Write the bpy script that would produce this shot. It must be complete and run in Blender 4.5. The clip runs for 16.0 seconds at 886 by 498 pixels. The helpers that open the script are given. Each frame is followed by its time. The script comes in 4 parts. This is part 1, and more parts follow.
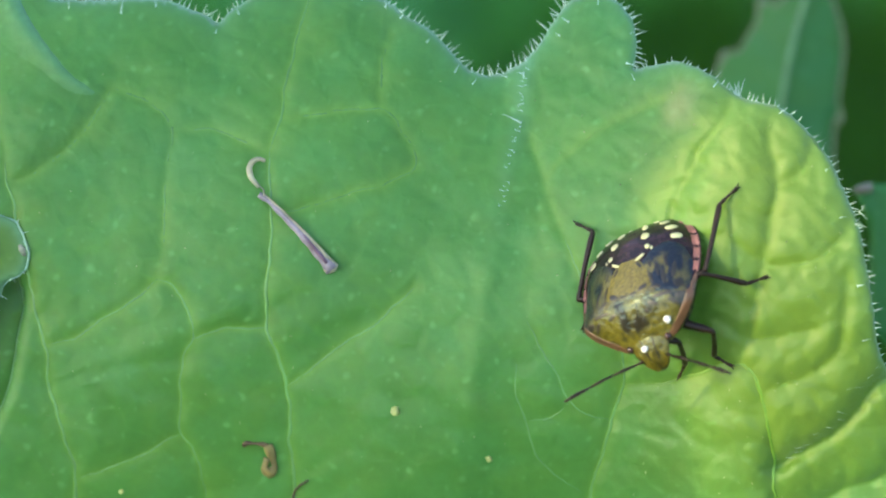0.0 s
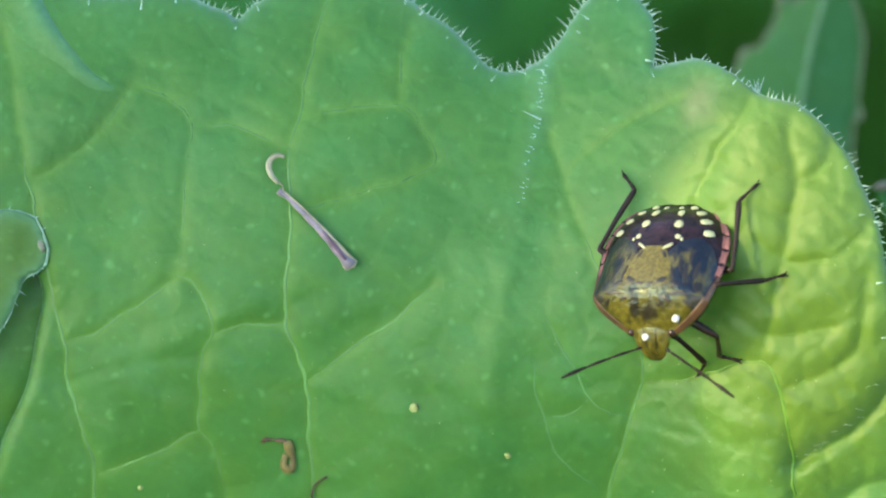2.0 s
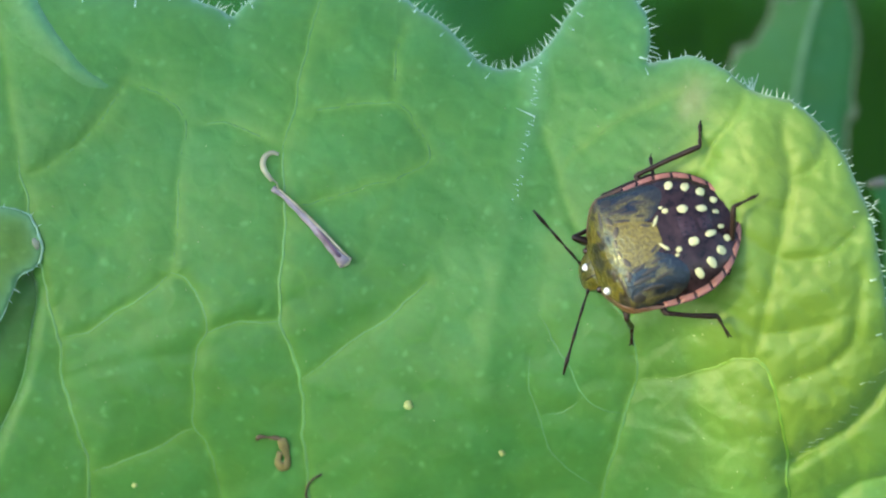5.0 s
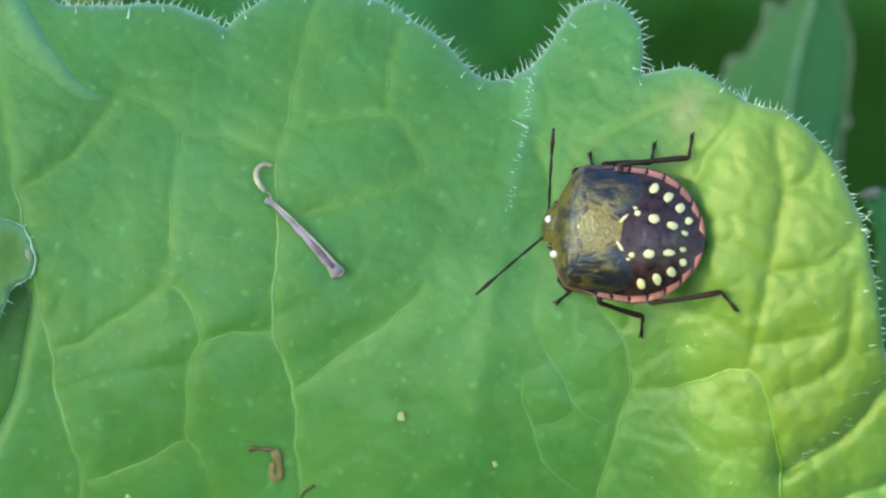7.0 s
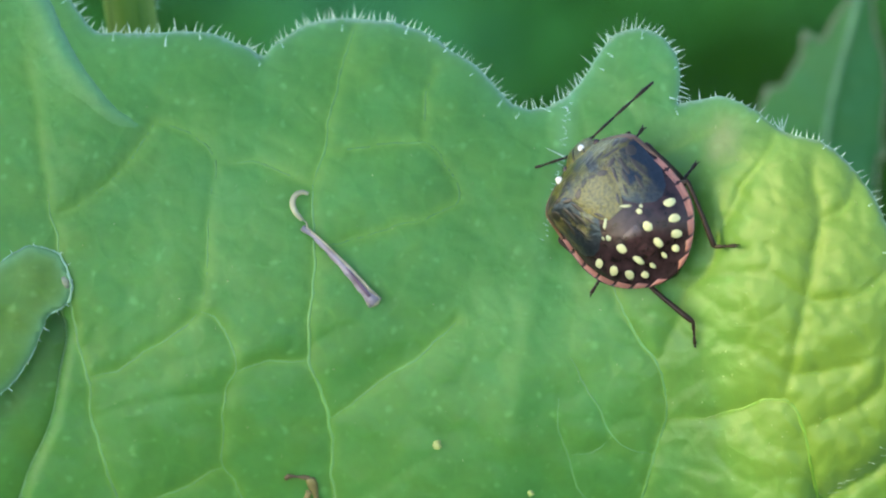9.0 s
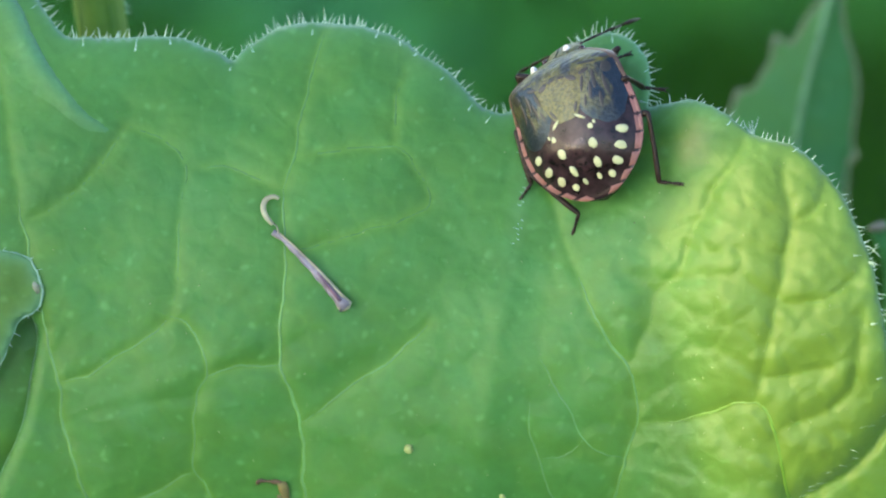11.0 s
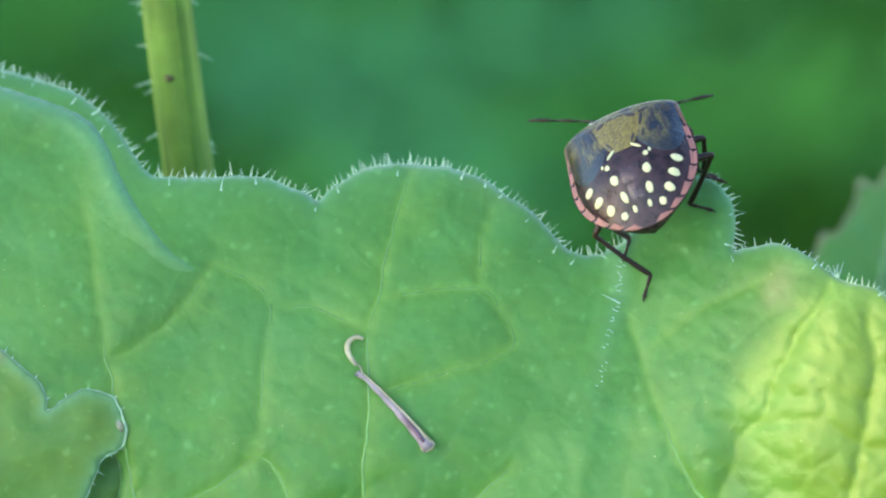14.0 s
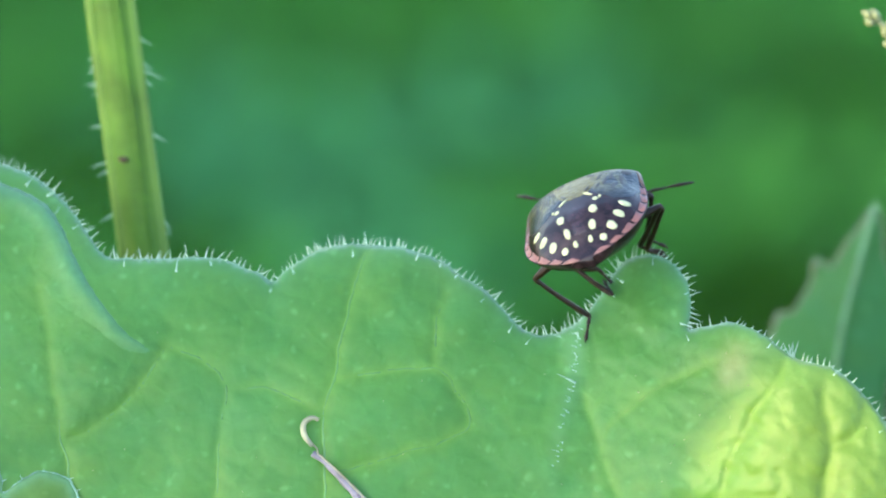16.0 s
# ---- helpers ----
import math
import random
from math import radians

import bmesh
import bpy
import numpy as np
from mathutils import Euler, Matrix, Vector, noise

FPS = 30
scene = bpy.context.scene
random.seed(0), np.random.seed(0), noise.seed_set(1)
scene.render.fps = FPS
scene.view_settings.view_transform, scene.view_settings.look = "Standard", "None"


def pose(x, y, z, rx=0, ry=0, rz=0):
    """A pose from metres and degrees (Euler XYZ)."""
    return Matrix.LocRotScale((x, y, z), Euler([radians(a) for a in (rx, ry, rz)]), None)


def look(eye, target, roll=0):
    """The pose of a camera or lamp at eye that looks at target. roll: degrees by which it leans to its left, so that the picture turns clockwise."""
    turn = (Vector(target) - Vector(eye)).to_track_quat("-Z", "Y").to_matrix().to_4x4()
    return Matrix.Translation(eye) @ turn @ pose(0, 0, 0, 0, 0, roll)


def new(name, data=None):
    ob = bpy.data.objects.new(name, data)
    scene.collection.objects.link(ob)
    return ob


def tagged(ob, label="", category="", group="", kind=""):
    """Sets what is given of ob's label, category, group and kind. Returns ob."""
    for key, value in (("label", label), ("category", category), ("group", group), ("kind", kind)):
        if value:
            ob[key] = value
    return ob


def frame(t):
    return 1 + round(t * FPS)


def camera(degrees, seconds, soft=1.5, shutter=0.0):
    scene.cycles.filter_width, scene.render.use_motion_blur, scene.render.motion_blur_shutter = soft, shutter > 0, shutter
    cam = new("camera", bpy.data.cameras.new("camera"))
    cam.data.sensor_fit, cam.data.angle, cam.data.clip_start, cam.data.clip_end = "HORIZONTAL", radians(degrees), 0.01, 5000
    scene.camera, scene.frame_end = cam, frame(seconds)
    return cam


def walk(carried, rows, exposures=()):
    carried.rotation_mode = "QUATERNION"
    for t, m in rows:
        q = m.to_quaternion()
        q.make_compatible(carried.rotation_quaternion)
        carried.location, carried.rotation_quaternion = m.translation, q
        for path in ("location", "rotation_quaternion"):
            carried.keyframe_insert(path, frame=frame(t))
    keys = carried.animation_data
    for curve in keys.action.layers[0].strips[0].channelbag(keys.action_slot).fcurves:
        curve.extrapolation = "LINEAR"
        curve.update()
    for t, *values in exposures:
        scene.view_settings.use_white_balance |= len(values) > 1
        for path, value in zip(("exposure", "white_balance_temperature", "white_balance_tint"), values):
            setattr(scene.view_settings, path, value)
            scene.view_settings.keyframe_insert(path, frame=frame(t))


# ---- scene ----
from mathutils import geometry

# Plan: a sheet facing the camera, in thirtieths of a millimetre, x to the right, y down,
# and w in millimetres from the sheet towards the camera.
TILT = radians(25)
DIST = 299.0
MID = Vector((0, 0, 0.35))
U, V, W = Vector((1, 0, 0)), Vector((0, math.sin(TILT), math.cos(TILT))), Vector((0, -math.cos(TILT), math.sin(TILT)))
SHEET = Matrix(((U.x, V.x, W.x, MID.x), (U.y, V.y, W.y, MID.y), (U.z, V.z, W.z, MID.z), (0, 0, 0, 1)))


def loc(x, y, w=0.0):
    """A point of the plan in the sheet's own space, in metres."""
    s = (DIST - w) / DIST / 30000
    return Vector(((x - 784) * s, (441 - y) * s, w / 1000))


def place(x, y, w=0.0):
    """The same point in the world."""
    return SHEET @ loc(x, y, w)


# ---- camera: it stands still and is panned by hand ----
cam = camera(10, 16.0, soft=2.1)
cam.data.dof.use_dof = True
cam.data.dof.focus_distance = 0.2965
cam.data.dof.aperture_fstop = 30
EYE = place(784, 441, DIST)
AIM = [(0.0, -12, -9), (0.5, 5, -16), (1.0, 16, -21), (1.5, 18, -16), (2.0, 22, -15), (2.5, 15, -29.5), (3.0, 1, -36),
       (3.5, -1, -24.5), (4.0, 2, -19), (4.5, 6, -26), (4.7, 8, -23.6), (5.7, 18, -14), (6.8, 16, -2), (7.0, 0, 0), (7.5, -10, 15.5),
       (8.0, 15, 25), (8.5, 60, 42), (8.7, 66, 48.5), (9.7, 48, 52), (10.8, 14, 54), (11.0, 12.5, 58), (11.5, 23, 99.5),
       (12.0, 49, 241.5), (12.5, 67, 271.5), (13.0, 126, 314), (13.5, 159.5, 313.5), (14.0, 163, 308), (14.5, 93.5, 308.5),
       (15.0, 59, 349.5), (15.5, 63, 429), (16.0, 84.5, 451)]
walk(cam, [(t, look(EYE, place(784 - a, 441 - b))) for t, a, b in AIM],
     [(0.0, 2.12), (8.7, 2.14), (11.0, 2.1), (11.5, 2.14), (12.0, 2.31), (13.0, 2.36), (14.0, 2.38), (15.0, 2.33), (15.5, 2.5), (16.0, 2.54)])

# ---- light: low warm sun from the side, clear sky ----
SUN = (-0.75 * U + 0.16 * V + 0.64 * W).normalized()
world = bpy.data.worlds.new("sky")
scene.world = world
world.use_nodes = True
wn = world.node_tree.nodes
sky = wn.new("ShaderNodeTexSky")
sky.sky_type, sky.sun_disc = "NISHITA", False
sky.sun_elevation = math.asin(SUN.z)
sky.sun_rotation = math.atan2(SUN.x, SUN.y)
world.node_tree.links.new(sky.outputs[0], wn["Background"].inputs[0])
wn["Background"].inputs[1].default_value = 0.15
sun = new("sun", bpy.data.lights.new("sun", "SUN"))
sun.data.energy, sun.data.angle, sun.data.color = 0.85, radians(0.53), (1.0, 0.83, 0.3)
sun.matrix_world = look(MID + SUN, MID)


# ---- materials ----
def material(name, base, rough=0.5, metal=0.0, spec=0.5):
    m = bpy.data.materials.new(name)
    m.use_nodes = True
    b = m.node_tree.nodes["Principled BSDF"]
    b.inputs["Base Color"].default_value = (*base, 1)
    b.inputs["Roughness"].default_value, b.inputs["Metallic"].default_value = rough, metal
    b.inputs["Specular IOR Level"].default_value = spec
    return m, m.node_tree.nodes, m.node_tree.links, b


def noisy(nodes, links, scale, detail=4.0, rough=0.55):
    tc = nodes.new("ShaderNodeTexCoord")
    n = nodes.new("ShaderNodeTexNoise")
    n.inputs["Scale"].default_value, n.inputs["Detail"].default_value, n.inputs["Roughness"].default_value = scale, detail, rough
    links.new(tc.outputs["Object"], n.inputs["Vector"])
    return n.outputs["Fac"]


def ramp(nodes, links, fac, stops):
    r = nodes.new("ShaderNodeValToRGB")
    e = r.color_ramp.elements
    while len(e) < len(stops):
        e.new(0.5)
    for k, (p, c) in enumerate(stops):
        e[k].position, e[k].color = p, (*c, 1)
    links.new(fac, r.inputs[0])
    return r.outputs[0]


def mixed(nodes, links, fac, a, b, blend="MIX"):
    m = nodes.new("ShaderNodeMix")
    m.data_type, m.blend_type = "RGBA", blend
    for sock, v in ((m.inputs[0], fac), (m.inputs[6], a), (m.inputs[7], b)):
        if isinstance(v, (int, float)):
            sock.default_value = v
        elif isinstance(v, tuple):
            sock.default_value = (*v, 1)
        else:
            links.new(v, sock)
    return m.outputs[2]


def bumped(nodes, links, b, height, distance, strength=1.0):
    n = nodes.new("ShaderNodeBump")
    n.inputs["Strength"].default_value, n.inputs["Distance"].default_value = strength, distance
    links.new(height, n.inputs["Height"])
    links.new(n.outputs[0], b.inputs["Normal"])


def translucent(m, nodes, links, b, colour, share):
    """Lets part of the light through the leaf."""
    t = nodes.new("ShaderNodeBsdfTranslucent")
    if isinstance(colour, tuple):
        t.inputs[0].default_value = (*colour, 1)
    else:
        links.new(colour, t.inputs[0])
    mix = nodes.new("ShaderNodeMixShader")
    mix.inputs[0].default_value = share
    links.new(b.outputs[0], mix.inputs[1])
    links.new(t.outputs[0], mix.inputs[2])
    links.new(mix.outputs[0], nodes["Material Output"].inputs[0])


def blot_mask(nodes, links, where, radius):
    """1 in the middle of a blot at a place in the sheet, 0 outside it."""
    tc = nodes.new("ShaderNodeTexCoord")
    d = nodes.new("ShaderNodeVectorMath")
    d.operation = "DISTANCE"
    n = nodes.new("ShaderNodeTexNoise")
    n.inputs["Scale"].default_value = 700
    add = nodes.new("ShaderNodeVectorMath")
    add.operation = "MULTIPLY_ADD"
    add.inputs[1].default_value = (0.0012,) * 3
    links.new(tc.outputs["Object"], n.inputs["Vector"])
    links.new(n.outputs["Color"], add.inputs[0])
    links.new(tc.outputs["Object"], add.inputs[2])
    links.new(add.outputs[0], d.inputs[0])
    d.inputs[1].default_value = where + Vector((0.0006,) * 3)
    r = nodes.new("ShaderNodeMapRange")
    r.interpolation_type = "SMOOTHSTEP"
    r.inputs[1].default_value, r.inputs[2].default_value, r.inputs[3].default_value, r.inputs[4].default_value = 0, radius, 1, 0
    links.new(d.outputs["Value"], r.inputs[0])
    return r.outputs[0]


def leaf_material(name, dark, light, through_colour, share, tints=(), sheen=0.36):
    m, n, l, b = material(name, light, 0.44, 0, 0.33)
    big = ramp(n, l, noisy(n, l, 120, 3), [(0.3, dark), (0.7, light)])
    fine = noisy(n, l, 1900, 5)
    tc = n.new("ShaderNodeTexCoord")
    vor = n.new("ShaderNodeTexVoronoi")
    vor.feature, vor.inputs["Scale"].default_value = "DISTANCE_TO_EDGE", 560
    warp = n.new("ShaderNodeVectorMath")
    warp.operation = "MULTIPLY_ADD"
    warp.inputs[1].default_value = (0.0011,) * 3
    wn_ = n.new("ShaderNodeTexNoise")
    wn_.inputs["Scale"].default_value = 500
    l.new(tc.outputs["Object"], wn_.inputs["Vector"])
    l.new(wn_.outputs["Color"], warp.inputs[0])
    l.new(tc.outputs["Object"], warp.inputs[2])
    l.new(warp.outputs[0], vor.inputs["Vector"])
    net = n.new("ShaderNodeMapRange")
    net.inputs[1].default_value, net.inputs[2].default_value, net.inputs[3].default_value, net.inputs[4].default_value = 0.0, 0.12, 1, 0
    l.new(vor.outputs["Distance"], net.inputs[0])
    soft = n.new("ShaderNodeMath")
    soft.operation, soft.inputs[1].default_value = "MULTIPLY", 0.12
    l.new(net.outputs[0], soft.inputs[0])
    col = mixed(n, l, soft.outputs[0], big, tuple(min(1, c * 1.5) for c in light))
    # pale flecks round the hair bases, and yellower patches
    col = mixed(n, l, ramp(n, l, noisy(n, l, 260, 3), [(0.48, (0, 0, 0)), (0.72, (0.38, 0.38, 0.38))]), col, (light[0] * 1.5, light[1] * 1.04, light[2] * 0.8))
    # thin bluish bloom in patches
    col = mixed(n, l, ramp(n, l, noisy(n, l, 330, 4), [(0.46, (0, 0, 0)), (0.64, (0.55, 0.55, 0.55))]), col, (light[0] * 0.9, light[1] * 1.03, light[2] * 1.36))
    for scale, near_, far, amount in ((620, 0.02, 0.14, 0.26), (300, 0.015, 0.1, 0.52)):
        fl = n.new("ShaderNodeTexVoronoi")
        fl.voronoi_dimensions = "2D"
        fl.inputs["Scale"].default_value = scale
        l.new(warp.outputs[0], fl.inputs["Vector"])
        fm = n.new("ShaderNodeMapRange")
        fm.interpolation_type = "SMOOTHSTEP"
        fm.inputs[1].default_value, fm.inputs[2].default_value, fm.inputs[3].default_value, fm.inputs[4].default_value = near_, far, amount, 0
        l.new(fl.outputs["Distance"], fm.inputs[0])
        col = mixed(n, l, fm.outputs[0], col, tuple(min(1, c * 1.5 + 0.05) for c in light))
    # paler tissue along the veins; white margin down, its sheen painted in too
    for key, colour, amount in (("tissue", (light[0] * 1.55, light[1] * 1.14, light[2] * 0.95), 0.66), ("down", (0.155, 0.36, 0.215), 0.62)):
        at, k = n.new("ShaderNodeAttribute"), n.new("ShaderNodeMath")
        at.attribute_name = key
        k.operation, k.inputs[1].default_value = "MULTIPLY", amount
        l.new(at.outputs["Fac"], k.inputs[0])
        col = mixed(n, l, k.outputs[0], col, colour)
    grain = ramp(n, l, fine, [(0.3, (0.9, 0.9, 0.9)), (0.7, (1.06, 1.06, 1.06))])
    col = mixed(n, l, 1.0, col, grain, "MULTIPLY")
    for where, radius, colour, amount in tints:
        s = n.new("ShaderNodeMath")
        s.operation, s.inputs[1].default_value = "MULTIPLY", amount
        l.new(blot_mask(n, l, where, radius), s.inputs[0])
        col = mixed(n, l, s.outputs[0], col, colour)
    l.new(col, b.inputs["Base Color"])
    b.inputs["Sheen Weight"].default_value, b.inputs["Sheen Roughness"].default_value = sheen, 0.4
    b.inputs["Sheen Tint"].default_value = (0.75, 1.0, 0.9, 1)
    bumped(n, l, b, mixed(n, l, 0.75, net.outputs[0], fine), 0.00012, 0.45)
    translucent(m, n, l, b, through_colour, share)
    return m


def plain(name, base, rough=0.5, spread=0.25, scale=900, bump=0.00003, spec=0.5, metal=0.0):
    m, n, l, b = material(name, base, rough, metal, spec)
    f = noisy(n, l, scale, 5)
    lo, hi = tuple(c * (1 - spread) for c in base), tuple(min(1, c * (1 + spread)) for c in base)
    l.new(ramp(n, l, f, [(0.3, lo), (0.7, hi)]), b.inputs["Base Color"])
    bumped(n, l, b, f, bump)
    return m


# blade: sunlit yellow painted on right lobe and by flap; dry specks and bruises
SUN_AND_BLOTS = [(loc(-15, 470, 1.5), 0.0042, (0.13, 0.27, 0.03), 0.6), (loc(330, 280), 0.005, (0.06, 0.215, 0.06), 0.5), (loc(1375, 320, 4.5), 0.0125, (0.155, 0.23, 0.03), 0.66), (loc(1430, 680, 4.5), 0.0155, (0.158, 0.232, 0.025), 0.66), (loc(1226, 203, 2.8), 0.0022, (0.36, 0.33, 0.16), 0.5), (loc(1308, 184, 3), 0.0013, (0.6, 0.5, 0.42), 0.6),
         (loc(1040, 345), 0.0017, (0.05, 0.1, 0.05), 0.5), (loc(757, 246), 0.0005, (0.05, 0.08, 0.03), 0.7)]
MAT_LEAF = leaf_material("leaf_green", (0.049, 0.178, 0.032), (0.075, 0.236, 0.045), (0.2, 0.4, 0.03), 0.28, SUN_AND_BLOTS)
MAT_UNDER = leaf_material("leaf_underside", (0.066, 0.165, 0.022), (0.094, 0.218, 0.036), (0.2, 0.38, 0.04), 0.25, ((loc(-168, 322, 1.5), 0.0012, (0.26, 0.14, 0.08), 0.6), (loc(-135, 372, 1.5), 0.0004, (0.08, 0.09, 0.02), 0.7), (loc(-122, 412, 1.5), 0.0006, (0.14, 0.1, 0.03), 0.5), (loc(-147, 527, 1.5), 0.0004, (0.08, 0.09, 0.02), 0.7), (loc(-80, 545, 1.5), 0.0013, (0.16, 0.16, 0.06), 0.5)))
MAT_BACK_LEAF = leaf_material("back_leaf_green", (0.036, 0.17, 0.04), (0.05, 0.21, 0.052), (0.1, 0.35, 0.05), 0.3, (), 0.1)
# yellower copy of the vein colour, stands in for sunlight on right lobe
MAT_SUNLIT_VEIN = plain("sunlit_vein", (0.11, 0.25, 0.022), 0.5, 0.25, 300)
MAT_VEIN = plain("vein", (0.103, 0.264, 0.066), 0.5, 0.25, 300)
MAT_FAINT = plain("faint_vein", (0.08, 0.224, 0.043), 0.5, 0.25, 300)
MAT_HAIR = plain("leaf_hair", (0.42, 0.6, 0.45), 0.35, 0.1)
# bristle colour kept pale yellow to imitate glints on the sunny lobe
MAT_BRISTLE = plain("bristle", (0.32, 0.42, 0.16), 0.2, 0.1)
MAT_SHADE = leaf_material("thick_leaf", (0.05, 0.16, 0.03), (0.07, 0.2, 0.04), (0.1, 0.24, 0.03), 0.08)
MAT_STEM = plain("stem", (0.075, 0.16, 0.018), 0.5, 0.25, 300, 0.00003, 0.15)
MAT_RIB = plain("stem_rib", (0.11, 0.2, 0.03), 0.5, 0.2, 300, 0.00003, 0.2)
MAT_TOOTH = plain("leaf_tooth", (0.16, 0.2, 0.11), 0.6)
MAT_BACK_VEIN = plain("back_vein", (0.12, 0.28, 0.12), 0.5)
MAT_FLORET = plain("dry_floret", (0.205, 0.185, 0.215), 0.6, 0.5, 900)
MAT_CURL = plain("pale_curl", (0.27, 0.265, 0.165), 0.6, 0.35, 1100)
MAT_STRAW = plain("straw", (0.19, 0.22, 0.11), 0.6, 0.3)
MAT_BROWN = plain("brown_scrap", (0.075, 0.05, 0.02), 0.6, 0.5, 900)
MAT_CRUMB = plain("pale_crumb", (0.3, 0.36, 0.11), 0.6, 0.3)
MAT_SOIL = plain("soil", (0.02, 0.055, 0.009), 0.9, 0.6, 9, 0.01, 0.0)


def meadow_material(name, lo, hi):
    m, n, l, b = material(name, hi, 0.7, 0, 0.08)
    g = n.new("ShaderNodeNewGeometry")
    l.new(ramp(n, l, g.outputs["Random Per Island"], [(0, lo), (1, hi)]), b.inputs["Base Color"])
    translucent(m, n, l, b, tuple(c * 1.3 for c in hi), 0.3)
    return m


# darkest one puts the shade low behind the leaf into plant colour
MAT_SHADED_MEADOW = meadow_material("meadow", (0.01, 0.055, 0.002), (0.018, 0.08, 0.004))
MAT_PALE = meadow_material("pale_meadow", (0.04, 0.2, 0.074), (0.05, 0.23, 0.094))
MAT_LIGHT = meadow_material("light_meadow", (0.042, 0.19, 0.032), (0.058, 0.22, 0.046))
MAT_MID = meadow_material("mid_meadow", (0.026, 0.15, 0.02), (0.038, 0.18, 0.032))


# ---- mesh helpers ----
def part(name, bm, mat, parent, label="", smooth=True):
    me = bpy.data.meshes.new(name)
    if isinstance(bm, tuple):
        me.from_pydata(bm[0], [], bm[1])
    else:
        bm.to_mesh(me)
        bm.free()
    me.validate()
    me.materials.append(mat)
    if smooth:
        me.polygons.foreach_set("use_smooth", [True] * len(me.polygons))
    ob = new(name, me)
    ob.parent = parent
    return tagged(ob, label)


def thing(name, m, label, category, group="", kind=""):
    ob = new(name)
    ob.empty_display_size = 0.002
    ob.matrix_world = m
    return tagged(ob, label, category, group, kind)


def smooth_line(points, step=8.0):
    """A line that curves through the points, cut into even steps."""
    p = np.array(points, float)
    if len(p) == 2:
        out = p
    else:
        q = np.vstack([2 * p[0] - p[1], p, 2 * p[-1] - p[-2]])
        out = []
        for k in range(1, len(q) - 2):
            for s in np.linspace(0, 1, 24, endpoint=False):
                a, b, c, d = q[k - 1], q[k], q[k + 1], q[k + 2]
                out.append(0.5 * (2 * b + (c - a) * s + (2 * a - 5 * b + 4 * c - d) * s * s + (3 * b - a - 3 * c + d) * s ** 3))
        out = np.array(out + [p[-1]])
    run = np.r_[0, np.cumsum(np.linalg.norm(np.diff(out, axis=0), axis=1))]
    n = max(2, int(run[-1] / step) + 1)
    s = np.linspace(0, run[-1], n)
    return np.stack([np.interp(s, run, out[:, k]) for k in range(out.shape[1])], 1)


def tube(points, radii, sides=8, flat=1.0, ends=True):
    """Vertices and faces of a tapered tube along points (metres)."""
    pts = [Vector(p) for p in points]
    verts, faces = [], []
    side = None
    for k, p in enumerate(pts):
        way = (pts[min(k + 1, len(pts) - 1)] - pts[max(k - 1, 0)]).normalized()
        if side is None:
            side = way.orthogonal().normalized() if abs(way.z) > 0.9 else way.cross(Vector((0, 0, 1))).normalized()
        side = (side - way * side.dot(way)).normalized()
        up = side.cross(way)
        for a in range(sides):
            c = 2 * math.pi * a / sides
            verts.append(p + radii[k] * (side * math.cos(c) + up * math.sin(c) * flat))
    n = len(pts)
    for k in range(n - 1):
        for a in range(sides):
            b = (a + 1) % sides
            faces.append((k * sides + a, k * sides + b, (k + 1) * sides + b, (k + 1) * sides + a))
    if ends:
        faces.append(tuple(range(sides))[::-1])
        faces.append(tuple(range((n - 1) * sides, n * sides)))
    return verts, faces


def joined(shapes):
    verts, faces = [], []
    for v, f in shapes:
        o = len(verts)
        verts += list(v)
        faces += [tuple(o + i for i in g) for g in f]
    return verts, faces


def hair_mesh(hairs):
    """Pointed, slightly bent hairs: root, way, length, root radius."""
    out = []
    for root, way, length, r in hairs:
        way = way.normalized()
        bend = Vector((random.uniform(-1, 1), random.uniform(-1, 1), random.uniform(-1, 1))) * length * 0.12
        out.append(tube([root - way * r, root + way * length * 0.12, root + way * length * 0.55 + bend, root + way * length + bend * 1.6],
                        [r * 1.9, r, r * 0.6, r * 0.12], 5))
    return joined(out)


# ---- the leaf ----
TOP_EDGE = [(-330, -235), (-200, -190), (-76, -156), (-22, -132), (27, -91), (58, -51), (85, -11), (108, 8), (135, 8), (174, 10), (274, 6), (324, 15), (374, 35), (398, 49), (419, 30), (474, -5), (524, -17),
            (574, -17), (634, -10), (694, 10), (734, 40), (774, 62), (814, 104), (844, 133), (874, 142), (904, 139)]
LOBE_EDGE = [(904, 139), (940, 117), (966, 89), (991, 49), (1020, 12), (1066, -1), (1106, 14), (1131, 45), (1139, 85), (1134, 131)]
RIGHT_EDGE = [(1134, 131), (1176, 124), (1216, 119), (1266, 139), (1316, 178), (1346, 187), (1398, 203), (1444, 244), (1480, 292), (1510, 355), (1533, 415),
              (1546, 480), (1558, 550), (1572, 640), (1640, 760)]
VEINS = {
    "midrib": [(575, -15), (557, 16), (522, 146), (512, 216), (487, 276), (492, 416), (482, 576), (502, 636), (520, 696), (527, 816), (537, 900), (545, 1100)],
    "left_rib": [(-20, 60), (-8, 116), (22, 296), (42, 416), (87, 606), (97, 686), (132, 806), (147, 896), (170, 1100)],
    "crease": [(945, 118), (930, 230), (905, 350), (875, 500), (850, 650), (835, 760), (820, 900), (810, 1100)],
    "right_rib": [(950, 250), (975, 330), (1010, 430), (1060, 540), (1105, 600), (1116, 680), (1090, 770), (1060, 882), (1030, 1100)],
    "side_rib": [(1116, 690), (1190, 684), (1240, 672), (1330, 655), (1357, 704), (1372, 770), (1382, 830), (1390, 1000)],
}
